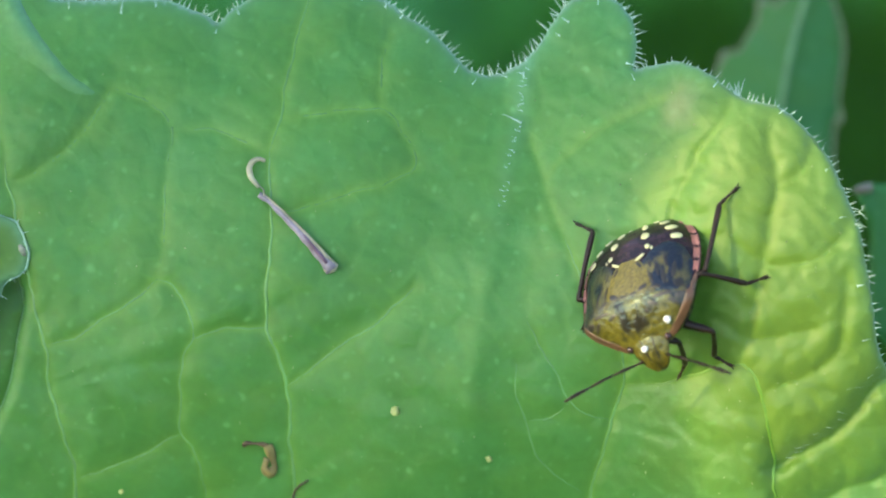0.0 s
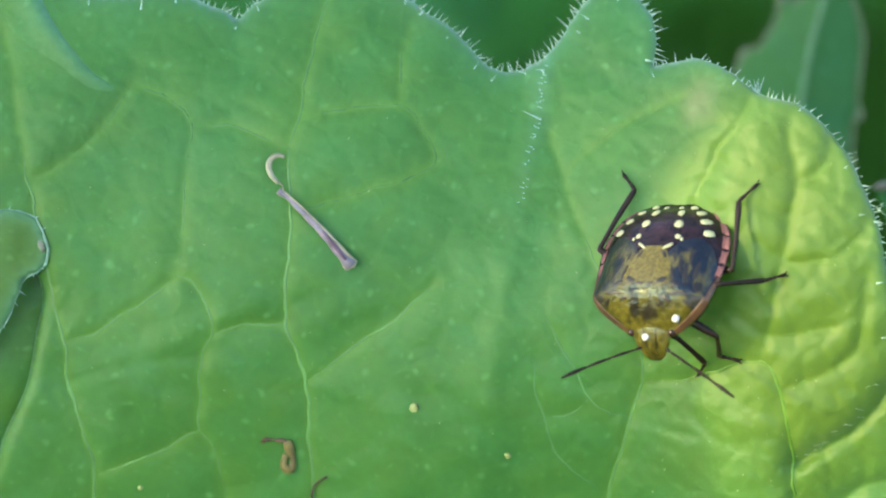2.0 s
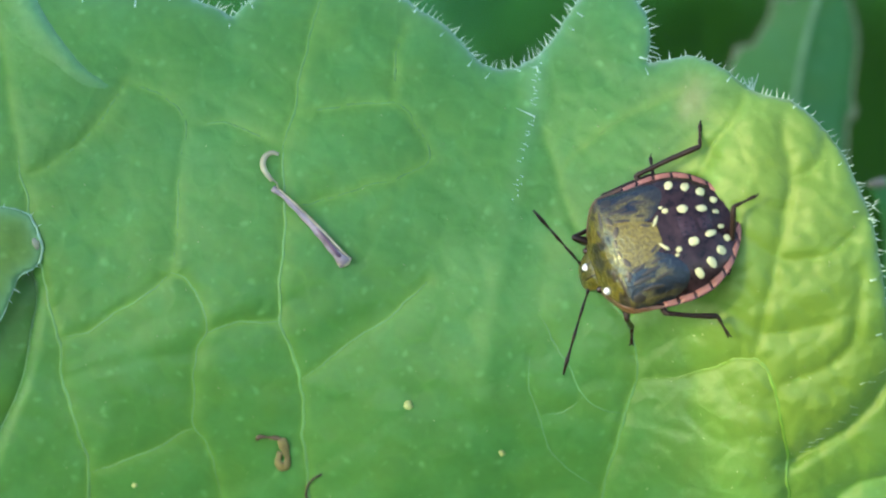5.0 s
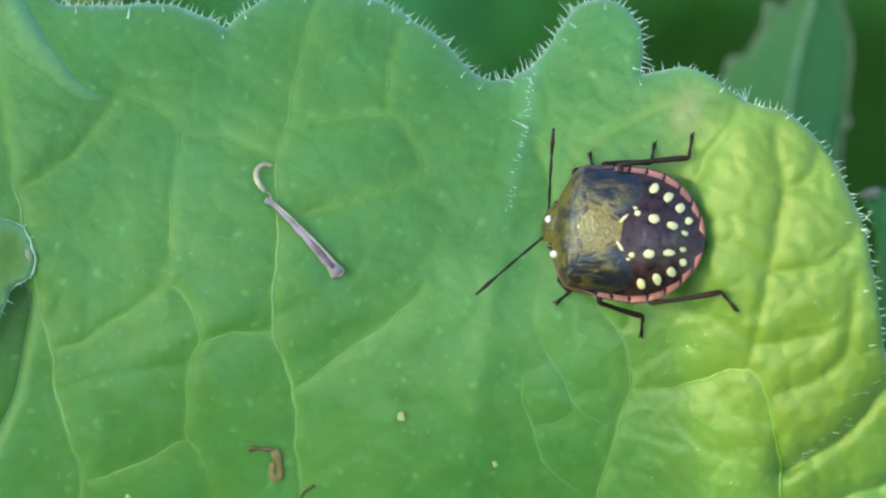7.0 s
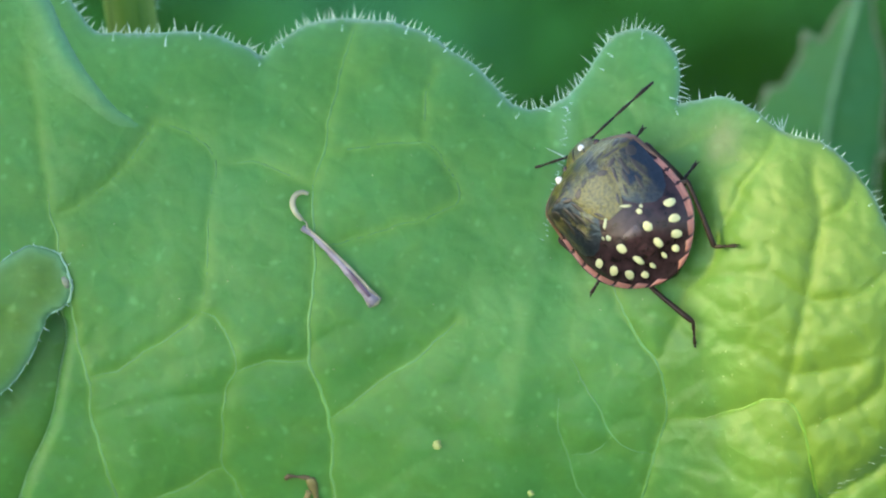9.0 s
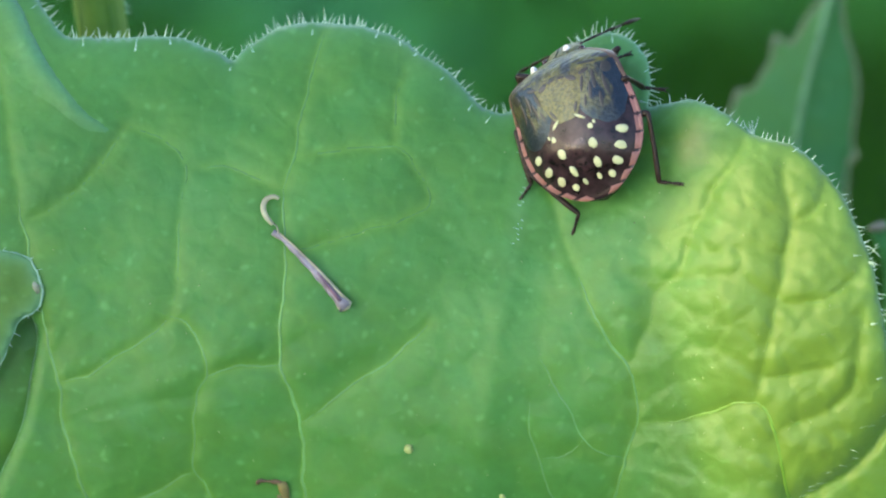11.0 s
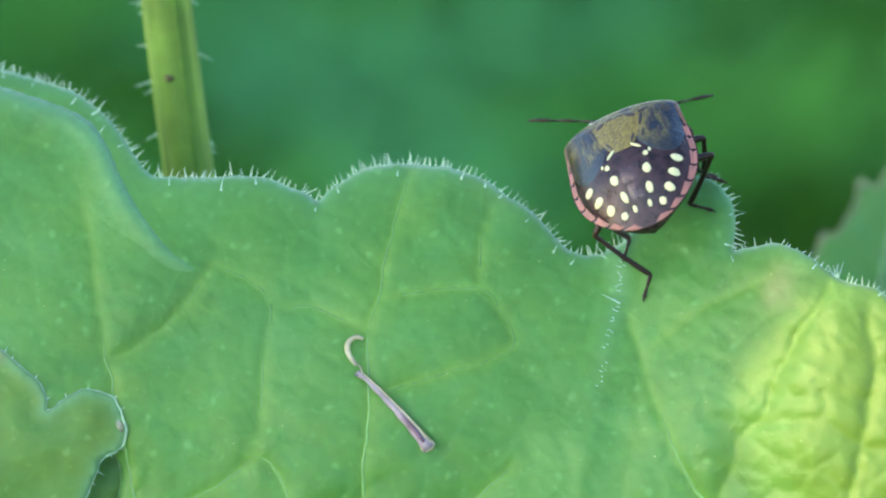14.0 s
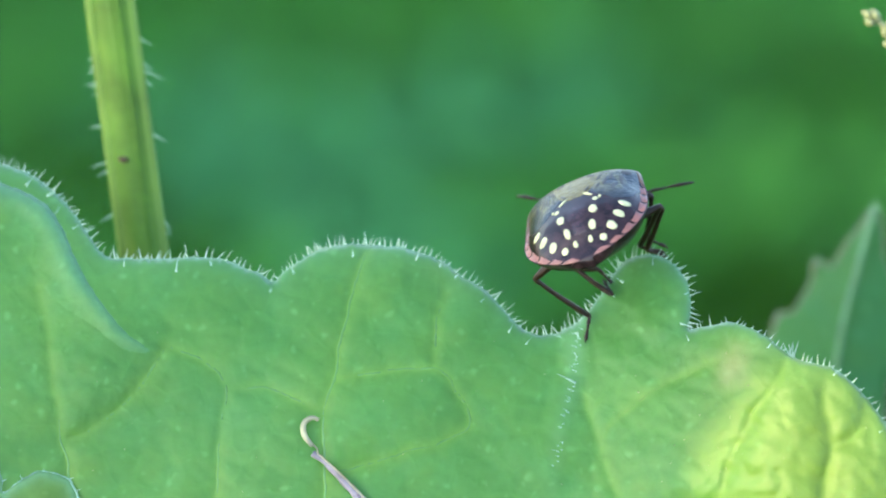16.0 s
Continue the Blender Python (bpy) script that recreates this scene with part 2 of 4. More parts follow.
UPPER_VEINS = [
    [(208, 165), (192, 190), (142, 264), (62, 322), (25, 334)],
    [(208, 165), (240, 174), (282, 194), (320, 241), (306, 306), (299, 380), (297, 450), (288, 503)],
    [(514, 222), (600, 207), (685, 205), (720, 235), (745, 305), (640, 350), (540, 380), (488, 390)],
    [(685, 205), (690, 130), (705, 70)],
    [(320, 241), (380, 238), (440, 262), (487, 283)],
]
LOWER_VEINS = [
    [(288, 503), (324, 520), (343, 565), (351, 608), (335, 640), (333, 715), (330, 780), (352, 808), (368, 850), (380, 900)],
    [(288, 503), (240, 546), (195, 572), (150, 604), (95, 618)],
    [(351, 608), (398, 593), (440, 590), (487, 592)],
    [(330, 780), (240, 822), (146, 862)],
    [(745, 517), (675, 582), (625, 614), (565, 662), (518, 692)],
]
SIDE_VEINS = UPPER_VEINS + LOWER_VEINS
LOBE_VEINS = [
    [(975, 330), (1000, 300), (1080, 235), (1190, 190)],
    [(1307, 192), (1268, 252), (1238, 302), (1203, 382), (1188, 432), (1152, 455), (1140, 510), (1105, 585)],
    [(1330, 655), (1337, 600), (1352, 530), (1366, 470), (1376, 400), (1388, 340), (1372, 245)],
    [(1357, 702), (1410, 686), (1460, 664), (1498, 625), (1508, 570), (1514, 500)],
    [(1366, 480), (1420, 478), (1460, 466), (1492, 440), (1516, 400)],
    [(1388, 335), (1425, 325), (1442, 300), (1446, 262)],
    [(1335, 612), (1400, 606), (1450, 594)],
]
FOLD_VEINS = [
    [(926, 655), (922, 702), (945, 764), (963, 820), (1002, 852), (1045, 885)],
    [(948, 580), (975, 632), (1000, 682), (1020, 720), (1055, 745), (1096, 758)],
    [(1020, 720), (990, 750), (950, 760)],
]
FINE_VEINS = [
    [(682, 765), (600, 820), (537, 862)], [(740, 715), (800, 728), (830, 760), (833, 840)], [(100, 692), (180, 668), (260, 655), (335, 650)],
    [(1088, 422), (1118, 437), (1178, 434), (1238, 432), (1318, 452), (1360, 470)],
    [(1118, 512), (1148, 542), (1238, 552), (1298, 582), (1333, 600)],
    [(1238, 302), (1290, 330), (1340, 318), (1383, 330)],
    [(1203, 382), (1260, 392), (1320, 380), (1378, 392)], [(1268, 668), (1290, 730), (1340, 745)],
    [(1205, 690), (1215, 760), (1260, 800), (1330, 790), (1378, 800)],
]
RIGHT_VEINS = LOBE_VEINS + FOLD_VEINS


def wiggled(line, step):
    """A vein's line with the small crooks that it has between its junctions."""
    q = smooth_line(line, step)
    return q + np.array([[6 * noise.noise(Vector((x / 55, y / 55, 1))) + 3 * noise.noise(Vector((x / 21, y / 21, 5))),
                          6 * noise.noise(Vector((x / 55, y / 55, 9))) + 3 * noise.noise(Vector((x / 21, y / 21, 3)))] for x, y in q])


ALL_VEINS = [wiggled(v, 22) for v in list(VEINS.values()) + SIDE_VEINS + RIGHT_VEINS]
SEGMENTS = np.vstack([np.hstack([v[:-1], v[1:]]) for k, v in enumerate(ALL_VEINS[:-len(FOLD_VEINS)]) if k != 2])
FINE_SEGMENTS = np.vstack([np.hstack([v[:-1], v[1:]]) for v in (wiggled(q, 22) for q in FINE_VEINS + FOLD_VEINS)])


def uneven(line):
    """A margin with its small bumps; the ends stay."""
    q = line.copy()
    for k in range(1, len(q) - 1):
        x, y = line[k]
        q[k] += (2.2 * noise.noise(Vector((x / 16, y / 16, 4))) + 0.9 * noise.noise(Vector((x / 6, y / 6, 8))), 2.2 * noise.noise(Vector((x / 16, y / 16, 7))) + 0.9 * noise.noise(Vector((x / 6, y / 6, 2))))
    return q


EDGE = uneven(smooth_line(TOP_EDGE, 6)), uneven(smooth_line(LOBE_EDGE, 6)), uneven(smooth_line(RIGHT_EDGE, 6))
CREASE_SEGMENTS = np.hstack([ALL_VEINS[2][:-1], ALL_VEINS[2][1:]])
EDGE_SEGMENTS = np.vstack([np.hstack([v[:-1], v[1:]]) for v in EDGE])


def gap(x, y, segments):
    """Distance of points to the nearest of the line pieces."""
    best = np.full(x.shape, 1e9)
    for ax, ay, bx, by in segments:
        dx, dy = bx - ax, by - ay
        s = np.clip(((x - ax) * dx + (y - ay) * dy) / (dx * dx + dy * dy + 1e-9), 0, 1)
        best = np.minimum(best, (x - ax - s * dx) ** 2 + (y - ay - s * dy) ** 2)
    return np.sqrt(best)


def step01(x, a, b):
    t = np.clip((x - a) / (b - a), 0, 1)
    return t * t * (3 - 2 * t)


LOW_MARGIN = [(1660, 640), (1568, 688), (1530, 738), (1480, 785), (1395, 832), (1340, 900), (1290, 1000)]
LOW_FOLD = [(1660, 800), (1568, 858), (1490, 884), (1440, 940)]
VALLEY, VALLEY_LOW = (np.hstack([q[:-1], q[1:]]) for q in (smooth_line(LOW_MARGIN[:-2], 20), smooth_line(LOW_FOLD, 20)))
SEED_X, SEED_Y = (g.ravel() + np.random.default_rng(3).uniform(-24, 24, g.size) for g in np.meshgrid(np.arange(-440, 1760, 62.0), np.arange(-260, 1300, 62.0)))


def cells(x, y):
    """0 on the net of finest veins, near 1 in the meshes between them."""
    out = np.empty(x.shape)
    xw, yw = x + 9 * np.sin(y / 23 + x / 61), y + 9 * np.sin(x / 27 - y / 53)
    for k in range(0, len(x), 4000):
        d = np.sqrt((xw[k:k + 4000, None] - SEED_X) ** 2 + (yw[k:k + 4000, None] - SEED_Y) ** 2)
        two = np.partition(d, 1, axis=1)
        out[k:k + 4000] = 1 - np.exp(-((two[:, 1] - two[:, 0]) / 14) ** 1.3)
    return out


HOLLOW_Y, HOLLOW_X = [440, 500, 545, 600, 678, 728, 778, 838, 900, 1000], [60, 68, 72, 58, 45, 28, 4, -16, -34, -70]


def relief(x, y, edged=True):
    """Height of the blade over the sheet, in millimetres."""
    x, y = np.atleast_1d(np.asarray(x, float)), np.atleast_1d(np.asarray(y, float))
    right = step01(x, 900, 1250)
    fold = x - np.interp(y, [-50, 115, 230, 350, 500, 650, 900], [958, 945, 930, 905, 875, 850, 820])
    h = 0.55 * np.sin(x / 230 + 0.7) * np.cos(y / 250) + 0.3 * np.sin(x / 97 + y / 140) + (0.06 + 0.05 * right) * cells(x, y)
    h += 0.12 * np.exp(-(fold / 24) ** 2) - 0.15 * step01(fold, 0, 90) * (1 - step01(fold, 110, 330))
    h += 3.3 * (1 - 0.3 * step01(y, 430, 720)) * np.clip(step01(x, 880, 1340) * 0.6 + 0.4 * np.clip((x - 930) / 340, 0, 1), 0, 1) + 2.2 * step01(x, 1120, 1360) + 0.0035 * (np.clip(x, 1300, 1530) - 1300)
    dv = gap(x, y, SEGMENTS)
    h += 0.3 - (1.3e-5 + 0.6e-5 * (y > 450)) * (np.clip(y, -250, 1000) - 450) ** 2
    h += (0.12 + 0.12 * right) * (1 - np.exp(-(dv / 10) ** 1.6)) + (0.15 + 0.07 * right) * (1 - np.exp(-(dv / 42) ** 2))
    h -= (0.07 + 0.07 * right) * np.exp(-(gap(x, y, FINE_SEGMENTS) / 11) ** 1.5)
    h += (0.012 + 0.03 * right) * np.sin(x / 9.1 + 1.7 * np.sin(y / 13)) * np.sin(y / 8.3 + 1.9 * np.sin(x / 17))
    if edged and edged != "flap":
        de = gap(x, y, EDGE_SEGMENTS)
        h -= (0.28 * np.exp(-de / 8) + 0.6 * np.exp(-de / 70)) * (step01(y, 60, 180) if edged == "inner" else 1)
    h -= (edged != "flap") * 1.6 * step01(y, 450, 540) * step01(np.interp(y, HOLLOW_Y, HOLLOW_X) - x, -8, 52)
    below = step01((x - 1480) * 0.64 + (y - 785) * 0.77, 0, 70)
    h -= 1.5 * np.exp(-gap(x, y, VALLEY) / (27 + 90 * below)) + 0.9 * np.exp(-gap(x, y, VALLEY_LOW) / 24)
    h += 0.16 * np.sin(x / 31 + 2 * np.sin(y / 47)) * np.sin(y / 37 + 1.3) * (0.5 + 0.1 * right)
    return h


GRID_X, GRID_Y = np.arange(-420, 1720, 6.0), np.arange(-258, 1260, 6.0)
GRID = relief(*(g.ravel() for g in np.meshgrid(GRID_X, GRID_Y))).reshape(len(GRID_Y), len(GRID_X))


def height_at(x, y):
    """The blade's height at one place, read from an even grid."""
    i, j = min(max((x + 420) / 6, 0), len(GRID_X) - 2), min(max((y + 258) / 6, 0), len(GRID_Y) - 2)
    a, b = int(i), int(j)
    s, t = i - a, j - b
    return float((GRID[b, a] * (1 - s) + GRID[b, a + 1] * s) * (1 - t) + (GRID[b + 1, a] * (1 - s) + GRID[b + 1, a + 1] * s) * t)


def sheet_mesh(outline, height, spacing):
    """A dense leaf surface inside an outline of plan points."""
    xs = np.arange(outline[:, 0].min() + spacing / 2, outline[:, 0].max(), spacing)
    ys = np.arange(outline[:, 1].min() + spacing / 2, outline[:, 1].max(), spacing)
    gx, gy = np.meshgrid(xs, ys)
    rng = np.random.default_rng(5)
    gx, gy = (gx + rng.uniform(-1, 1, gx.shape) * spacing * 0.2).ravel(), (gy + rng.uniform(-1, 1, gy.shape) * spacing * 0.2).ravel()
    inside = np.zeros(gx.shape, bool)
    a, b = outline, np.roll(outline, -1, 0)
    for (ax, ay), (bx, by) in zip(a, b):
        if ay != by:
            inside ^= ((ay > gy) != (by > gy)) & (gx < (bx - ax) * (gy - ay) / (by - ay) + ax)
    keep = inside & (gap(gx, gy, np.hstack([a, b])) > spacing * 0.55)
    pts = np.vstack([outline, np.stack([gx[keep], gy[keep]], 1)])
    n = len(outline)
    vs, _, fs, *_ = geometry.delaunay_2d_cdt([Vector((p[0], -p[1])) for p in pts], [(k, (k + 1) % n) for k in range(n)], [], 1, 1e-6)
    x, y = np.array([v.x for v in vs]), np.array([-v.y for v in vs])
    h = height(x, y)
    return [loc(a, b, c) for a, b, c in zip(x, y, h)], [tuple(f) for f in fs], (x, y)


def marked(ob, name, values):
    """Stores a value for each vertex, for the material."""
    ob.data.attributes.new(name, "FLOAT", "POINT").data.foreach_set("value", np.asarray(values, np.float32))
    return ob


def thick(ob, mm):
    s = ob.modifiers.new("thickness", "SOLIDIFY")
    s.thickness, s.offset = mm / 1000, -1
    return ob


leaf = thing("leaf", SHEET, "large pale green lobed leaf with hairy margin and quilted veins", "leaf")
outline = np.vstack([EDGE[0][:-1], EDGE[1][:-1], EDGE[2][:-1], smooth_line([(1640, 760), (1660, 900), (1560, 1120), (700, 1200), (-80, 1120)], 30)[:-1],
                     smooth_line([(-80, 1120), (-84, 1000), (-50, 900), (-32, 838), (-12, 778), (12, 728), (29, 678), (42, 600), (52, 545), (40, 500), (0, 478), (-200, 470), (-380, 480)], 12)[:-1], smooth_line([(-380, 480), (-370, 200), (-330, -235)], 30)[:-1]])
sheet = sheet_mesh(outline, relief, 7.0)
blade = thick(part("blade", sheet, MAT_LEAF, leaf), 0.22)
px, py = sheet[2]
near = gap(px, py, SEGMENTS)
marked(blade, "tissue", (0.7 * np.exp(-(near / 8) ** 2) + 0.4 * np.exp(-near / 22)) * step01(px - np.interp(py, HOLLOW_Y, HOLLOW_X) + 400 * (py < 450), -10, 10))
marked(blade, "down", 0.6 * np.exp(-gap(px, py, EDGE_SEGMENTS) / 4.5) + 0.34 * np.exp(-gap(px, py, EDGE_SEGMENTS) / 28) + 0.45 * np.exp(-(gap(px, py, CREASE_SEGMENTS) / 16) ** 2) * step01(520 - py, 0, 400))


UNDER_FOLD = [(-300, 380), (20, 420), (110, 520), (120, 640), (90, 760), (40, 900), (0, 1060), (-200, 1080), (-320, 800)]
thick(part("under_fold", sheet_mesh(smooth_line(UNDER_FOLD + UNDER_FOLD[:1], 20)[:-1], lambda x, y: relief(x, y, "flap") - 1.8 - 0.25 * np.sin(x / 37 + y / 60), 12), MAT_LEAF, leaf, "leaf fold seen in the gap beneath"), 0.25)


def vein(line, r0, r1, mat=MAT_VEIN, rise=0.02, name="vein"):
    p = wiggled(line, 9)
    h = [height_at(x, y) for x, y in p]
    k = len(p)
    radii = [(r0 + (r1 - r0) * i / (k - 1)) * min(1.0, 0.25 + 0.15 * min(i, k - 1 - i)) * (1 + 0.5 * noise.noise(Vector((p[i, 0] / 14, p[i, 1] / 14, 2)))) / 1000 for i in range(k)]
    return part(name, tube([loc(x, y, w + rise) for (x, y), w in zip(p, h)], radii, 8, 0.34 if mat is MAT_VEIN else 0.26), mat, leaf)


for key, line in VEINS.items():
    if key == "midrib":
        vein(line[:5], 0.07, 0.085, MAT_FAINT, 0.0)
        vein(line[4:], 0.07, 0.1, MAT_VEIN, 0.004)
    elif key != "crease":
        vein(line[2:] if key in ("left_rib", "right_rib") else line, 0.055, 0.095, MAT_SUNLIT_VEIN if key == "side_rib" else MAT_VEIN, 0.02)
for line in SIDE_VEINS:
    low_down = min(p[1] for p in line) > 480
    vein(line, 0.055 if low_down else 0.085, 0.04 if low_down else 0.06, MAT_VEIN if low_down else MAT_FAINT, 0.012 if low_down else -0.014)
for line in RIGHT_VEINS:
    if max(p[0] for p in line) < 1120:
        vein(line, 0.05, 0.035, MAT_VEIN, 0.02)
    else:
        vein(line, 0.05, 0.03, MAT_SUNLIT_VEIN, -0.012)


# lobes of the same leaf that fold over in front
def lobe(name, margin, back, lift, rim, spacing=9.0, ground=True, reach=24):
    """A flap: its free margin stands lift millimetres proud, the back line lies on the blade."""
    m = uneven(smooth_line(margin, 7))
    o = np.vstack([m[:-1], smooth_line([margin[-1]] + back + [margin[0]], 15)[:-1]])
    free = np.hstack([m[:-1], m[1:]])

    def height(x, y):
        d = gap(x, y, free)
        return relief(x, y, "inner" if ground else "flap") + lift(x, y, d) - rim * np.exp(-d / reach)
    flap = sheet_mesh(o, height, spacing)
    ob = thick(part(name, flap, MAT_LEAF if ground else MAT_UNDER, leaf), 0.25)
    marked(ob, "tissue", 0.6 * np.exp(-(gap(*flap[2], SEGMENTS) / 9) ** 2) if ground else 0 * flap[2][0])
    marked(ob, "down", np.exp(-(gap(*flap[2], free) / (27 if ground else 13)) ** 1.5))
    return m, height(m[:, 0], m[:, 1])


LEFT_MARGIN = [(-330, -205), (-200, -160), (-100, -130), (-50, -112), (-4, -84), (26, -42), (50, 10), (76, 54), (112, 98), (150, 134), (200, 158)]
left_rim = lobe("left_lobe", LEFT_MARGIN, [(222, 200), (215, 330), (80, 420), (-330, 430)],
                lambda x, y, d: -0.22 + 0.22 * np.exp(-(d / 90) ** 2) * step01(238 - x, 0, 110) + 0.2 * np.exp(-((d - 18) / 18) ** 2) * step01(238 - x, 0, 60), 0.5, spacing=7.0, reach=12)
FLAP_MARGIN = [(-330, 255), (-230, 285), (-163, 317), (-133, 342), (-93, 375), (-80, 402), (-78, 427), (-53, 407), (-18, 387), (7, 389), (37, 400), (57, 437), (62, 467), (52, 492), (22, 510), (8, 545), (-8, 580), (-35, 623), (-60, 648), (-110, 700)]
flap_rim = lobe("curled_flap", FLAP_MARGIN, [(-200, 760), (-330, 700), (-360, 450)], lambda x, y, d: 0.3 - 0.16 * np.exp(-((d - 26) / 20) ** 2) * step01(500 - y, 0, 60), 0.12, ground=False, reach=8)
fm, fh = flap_rim
edge = [loc(a, b, c + 0.02) for (a, b), c in zip(fm, fh)]
part("flap_edge", tube(edge, [(0.02 + 0.07 * max(-0.2, noise.noise(Vector((a / 9, b / 9, 4)))) + 0.04 * math.exp(-((a - 48) ** 2 + (b - 425) ** 2) / 900) + 0.05 * math.exp(-((a - 60) ** 2 + (b - 462) ** 2) / 500)) / 1000 for a, b in fm], 7, 0.7),
     plain("flap_edge", (0.2, 0.37, 0.25), 0.7, 0.4, 1500), leaf, "thin whitish rolled edge")
part("sore", tube([loc(x, y, float(relief(x, y, "flap")[0]) + 0.22) for x, y in ((46, 442), (51, 451), (55, 462))], [0.0001, 0.00022, 0.0001], 8, 0.15), plain("pink_sore", (0.16, 0.19, 0.13), 0.6, 0.3, 1500), leaf, "small pinkish sore on the rim")


def rim_hairs(p, h, every, length, outward, lean=0.15, inset=0.0):
    """Hairs along a margin; outward is the side of the line on which they stand."""
    out = []
    run = np.r_[0, np.cumsum(np.linalg.norm(np.diff(p, axis=0), axis=1))]
    s = 0.0
    while s < run[-1]:
        x, y, w = (np.interp(s, run, c) for c in (p[:, 0], p[:, 1], h))
        x2, y2 = (np.interp(s + 3, run, c) for c in (p[:, 0], p[:, 1]))
        t = Vector((x2 - x, -(y2 - y), 0))
        if t.length > 0:
            t.normalize()
            nrm = Vector((-t.y, t.x, 0)) * outward
            way = nrm + t * (lean + random.uniform(-0.35, 0.35)) + Vector((0, 0, random.uniform(-0.1, 0.5)))
            a = inset * random.uniform(0.3, 1.0)
            x, y = x - nrm.x * a, y + nrm.y * a
            out.append((loc(x, y, w - 0.08 if a == 0 else height_at(x, y)), way, length * random.choice((0.5, 0.75, 0.9, 1.0, 1.25)) / 1000, random.choice((0.026, 0.034, 0.042)) / 1000))
        s += every * random.uniform(0.4, 1.6)
    return out


hairs = []
for p, n, long in ((EDGE[0], 10, 0.64), (EDGE[1], 8, 0.68), (EDGE[2], 13, 0.42)):
    hairs += rim_hairs(p, relief(p[:, 0], p[:, 1]), n, long, 1) + rim_hairs(p, relief(p[:, 0], p[:, 1]), 8 * n, long * 0.8, 1, 0.0, 26.0)
for (p, h), n, long, side in (((left_rim[0][-16:], left_rim[1][-16:]), 13, 0.5, 1), (flap_rim, 40, 0.32, 1)):
    hairs += rim_hairs(p, h, n, long, side)
crease = smooth_line(VEINS["crease"], 6)
for x, y in crease[:44]:
    if random.random() < 0.75:
        a, b = x + random.uniform(-6, 5), y + random.uniform(-4, 4)
        hairs.append((loc(a, b, height_at(a, b)), Vector((-0.9, 0.35 + random.uniform(-0.25, 0.25), 0.35)), random.choice((0.15, 0.2, 0.3, 0.5)) * (1.1 if b < 250 else 0.6) / 1000, 0.024 / 1000))
hairs.append((loc(934, 226, height_at(934, 226)), Vector((-0.93, 0.37, 0.2)), 1.05 / 1000, 0.045 / 1000))
for k in range(6):
    a, b = 1528 + random.uniform(-8, 12), 388 + random.uniform(-14, 22)
    hairs.append((loc(a, b, height_at(a - 12, b)), Vector((1, random.uniform(-0.7, 0.4), 0.3)), random.uniform(0.3, 0.6) / 1000, 0.028 / 1000))
for x, y in smooth_line(LOW_MARGIN[:-2], 9):
    if random.random() < 0.5:
        a, b = x - random.uniform(5, 35), y - random.uniform(0, 20)
        hairs.append((loc(a, b, height_at(a, b)), Vector((1, random.uniform(-0.3, 0.5), 0.5)), random.uniform(0.4, 0.7) / 1000, 0.01 / 1000))
for k in range(5):
    hairs.append((loc(1316 + random.uniform(-14, 12), 178, -1.0), Vector((random.uniform(-0.7, 0.3), 1, 0.4)), 0.9 / 1000, 0.05 / 1000))
tagged(part("margin_hair", hair_mesh(hairs), MAT_HAIR, leaf, "stiff translucent white hairs"), kind="stuff")
short = []


def on_blade(x, y):
    a, b = outline, np.roll(outline, -1, 0)
    with np.errstate(divide="ignore", invalid="ignore"):
        cross = ((a[:, 1] > y) != (b[:, 1] > y)) & (x < (b[:, 0] - a[:, 0]) * (y - a[:, 1]) / (b[:, 1] - a[:, 1]) + a[:, 0])
    return bool(cross.sum() % 2)


for k in range(330):
    a, b = (random.uniform(-200, 1530) if k < 210 else random.uniform(1150, 1530)), random.uniform(20, 980)
    if not on_blade(a + 25, b) or not on_blade(a, b - 25) or b < 150 and a > 850 or b > 450 and a < 90 or a > 1420 and (b < 260 or b > 700):
        continue
    short.append((loc(a, b, height_at(a, b)), Vector((random.uniform(-0.6, 0.6), random.uniform(-0.2, 0.9), 0.8)), random.uniform(0.04, 0.2) / 1000, random.choice((0.012, 0.015, 0.02, 0.03)) / 1000))
tagged(part("surface_hair", hair_mesh(short), MAT_BRISTLE, leaf, "short bristles, pale yellow partly for sunlit glints"), kind="stuff")
foot = SHEET.inverted() @ Vector((0.012, 0.05, 0.0))
part("petiole", tube([loc(700, 1150, -0.5), loc(720, 1500, -8), loc(760, 2400, -22), foot], [0.0013, 0.0016, 0.002, 0.003], 10), MAT_STEM, leaf, "ribbed green leaf stalk rising from the ground")

# ---- stem behind the leaf ----
stem = thing("stem", SHEET, "ribbed yellow-green hairy stem standing behind the leaf", "plant stem")
STEM_LINE = [(62, -760, -12), (106, -451, -12), (170, 0, -12), (234, 500, -13)]
sp = [loc(*p) for p in STEM_LINE]
sb = SHEET.inverted() @ Vector((-0.004, 0.055, 0.0))
stem_pts = [sp[0], sp[1], sp[2], sp[3], sp[3].lerp(sb, 0.5), sb]
part("stalk", tube(stem_pts, [0.0014, 0.00145, 0.0015, 0.0016, 0.0018, 0.002], 16), MAT_STEM, stem)
for off, r in ((-0.0012, 0.0004), (-0.0001, 0.00035), (0.0011, 0.00045)):
    part("rib", tube([p + Vector((off, 0, 0.0011 if abs(off) < 0.001 else 0.0006)) for p in stem_pts], [r] * 6, 8), MAT_RIB, stem)
# no recess here: a darker strip paints the furrow's shade
part("furrow_shade", tube([p + Vector((0.0005, 0, 0.00118)) for p in stem_pts], [0.00028] * 6, 8), plain("stem_furrow_shade", (0.055, 0.135, 0.012), 0.5, 0.25, 300, 0.00003, 0.15), stem, "darker green strip, a furrow's shade in colour")
sh = []
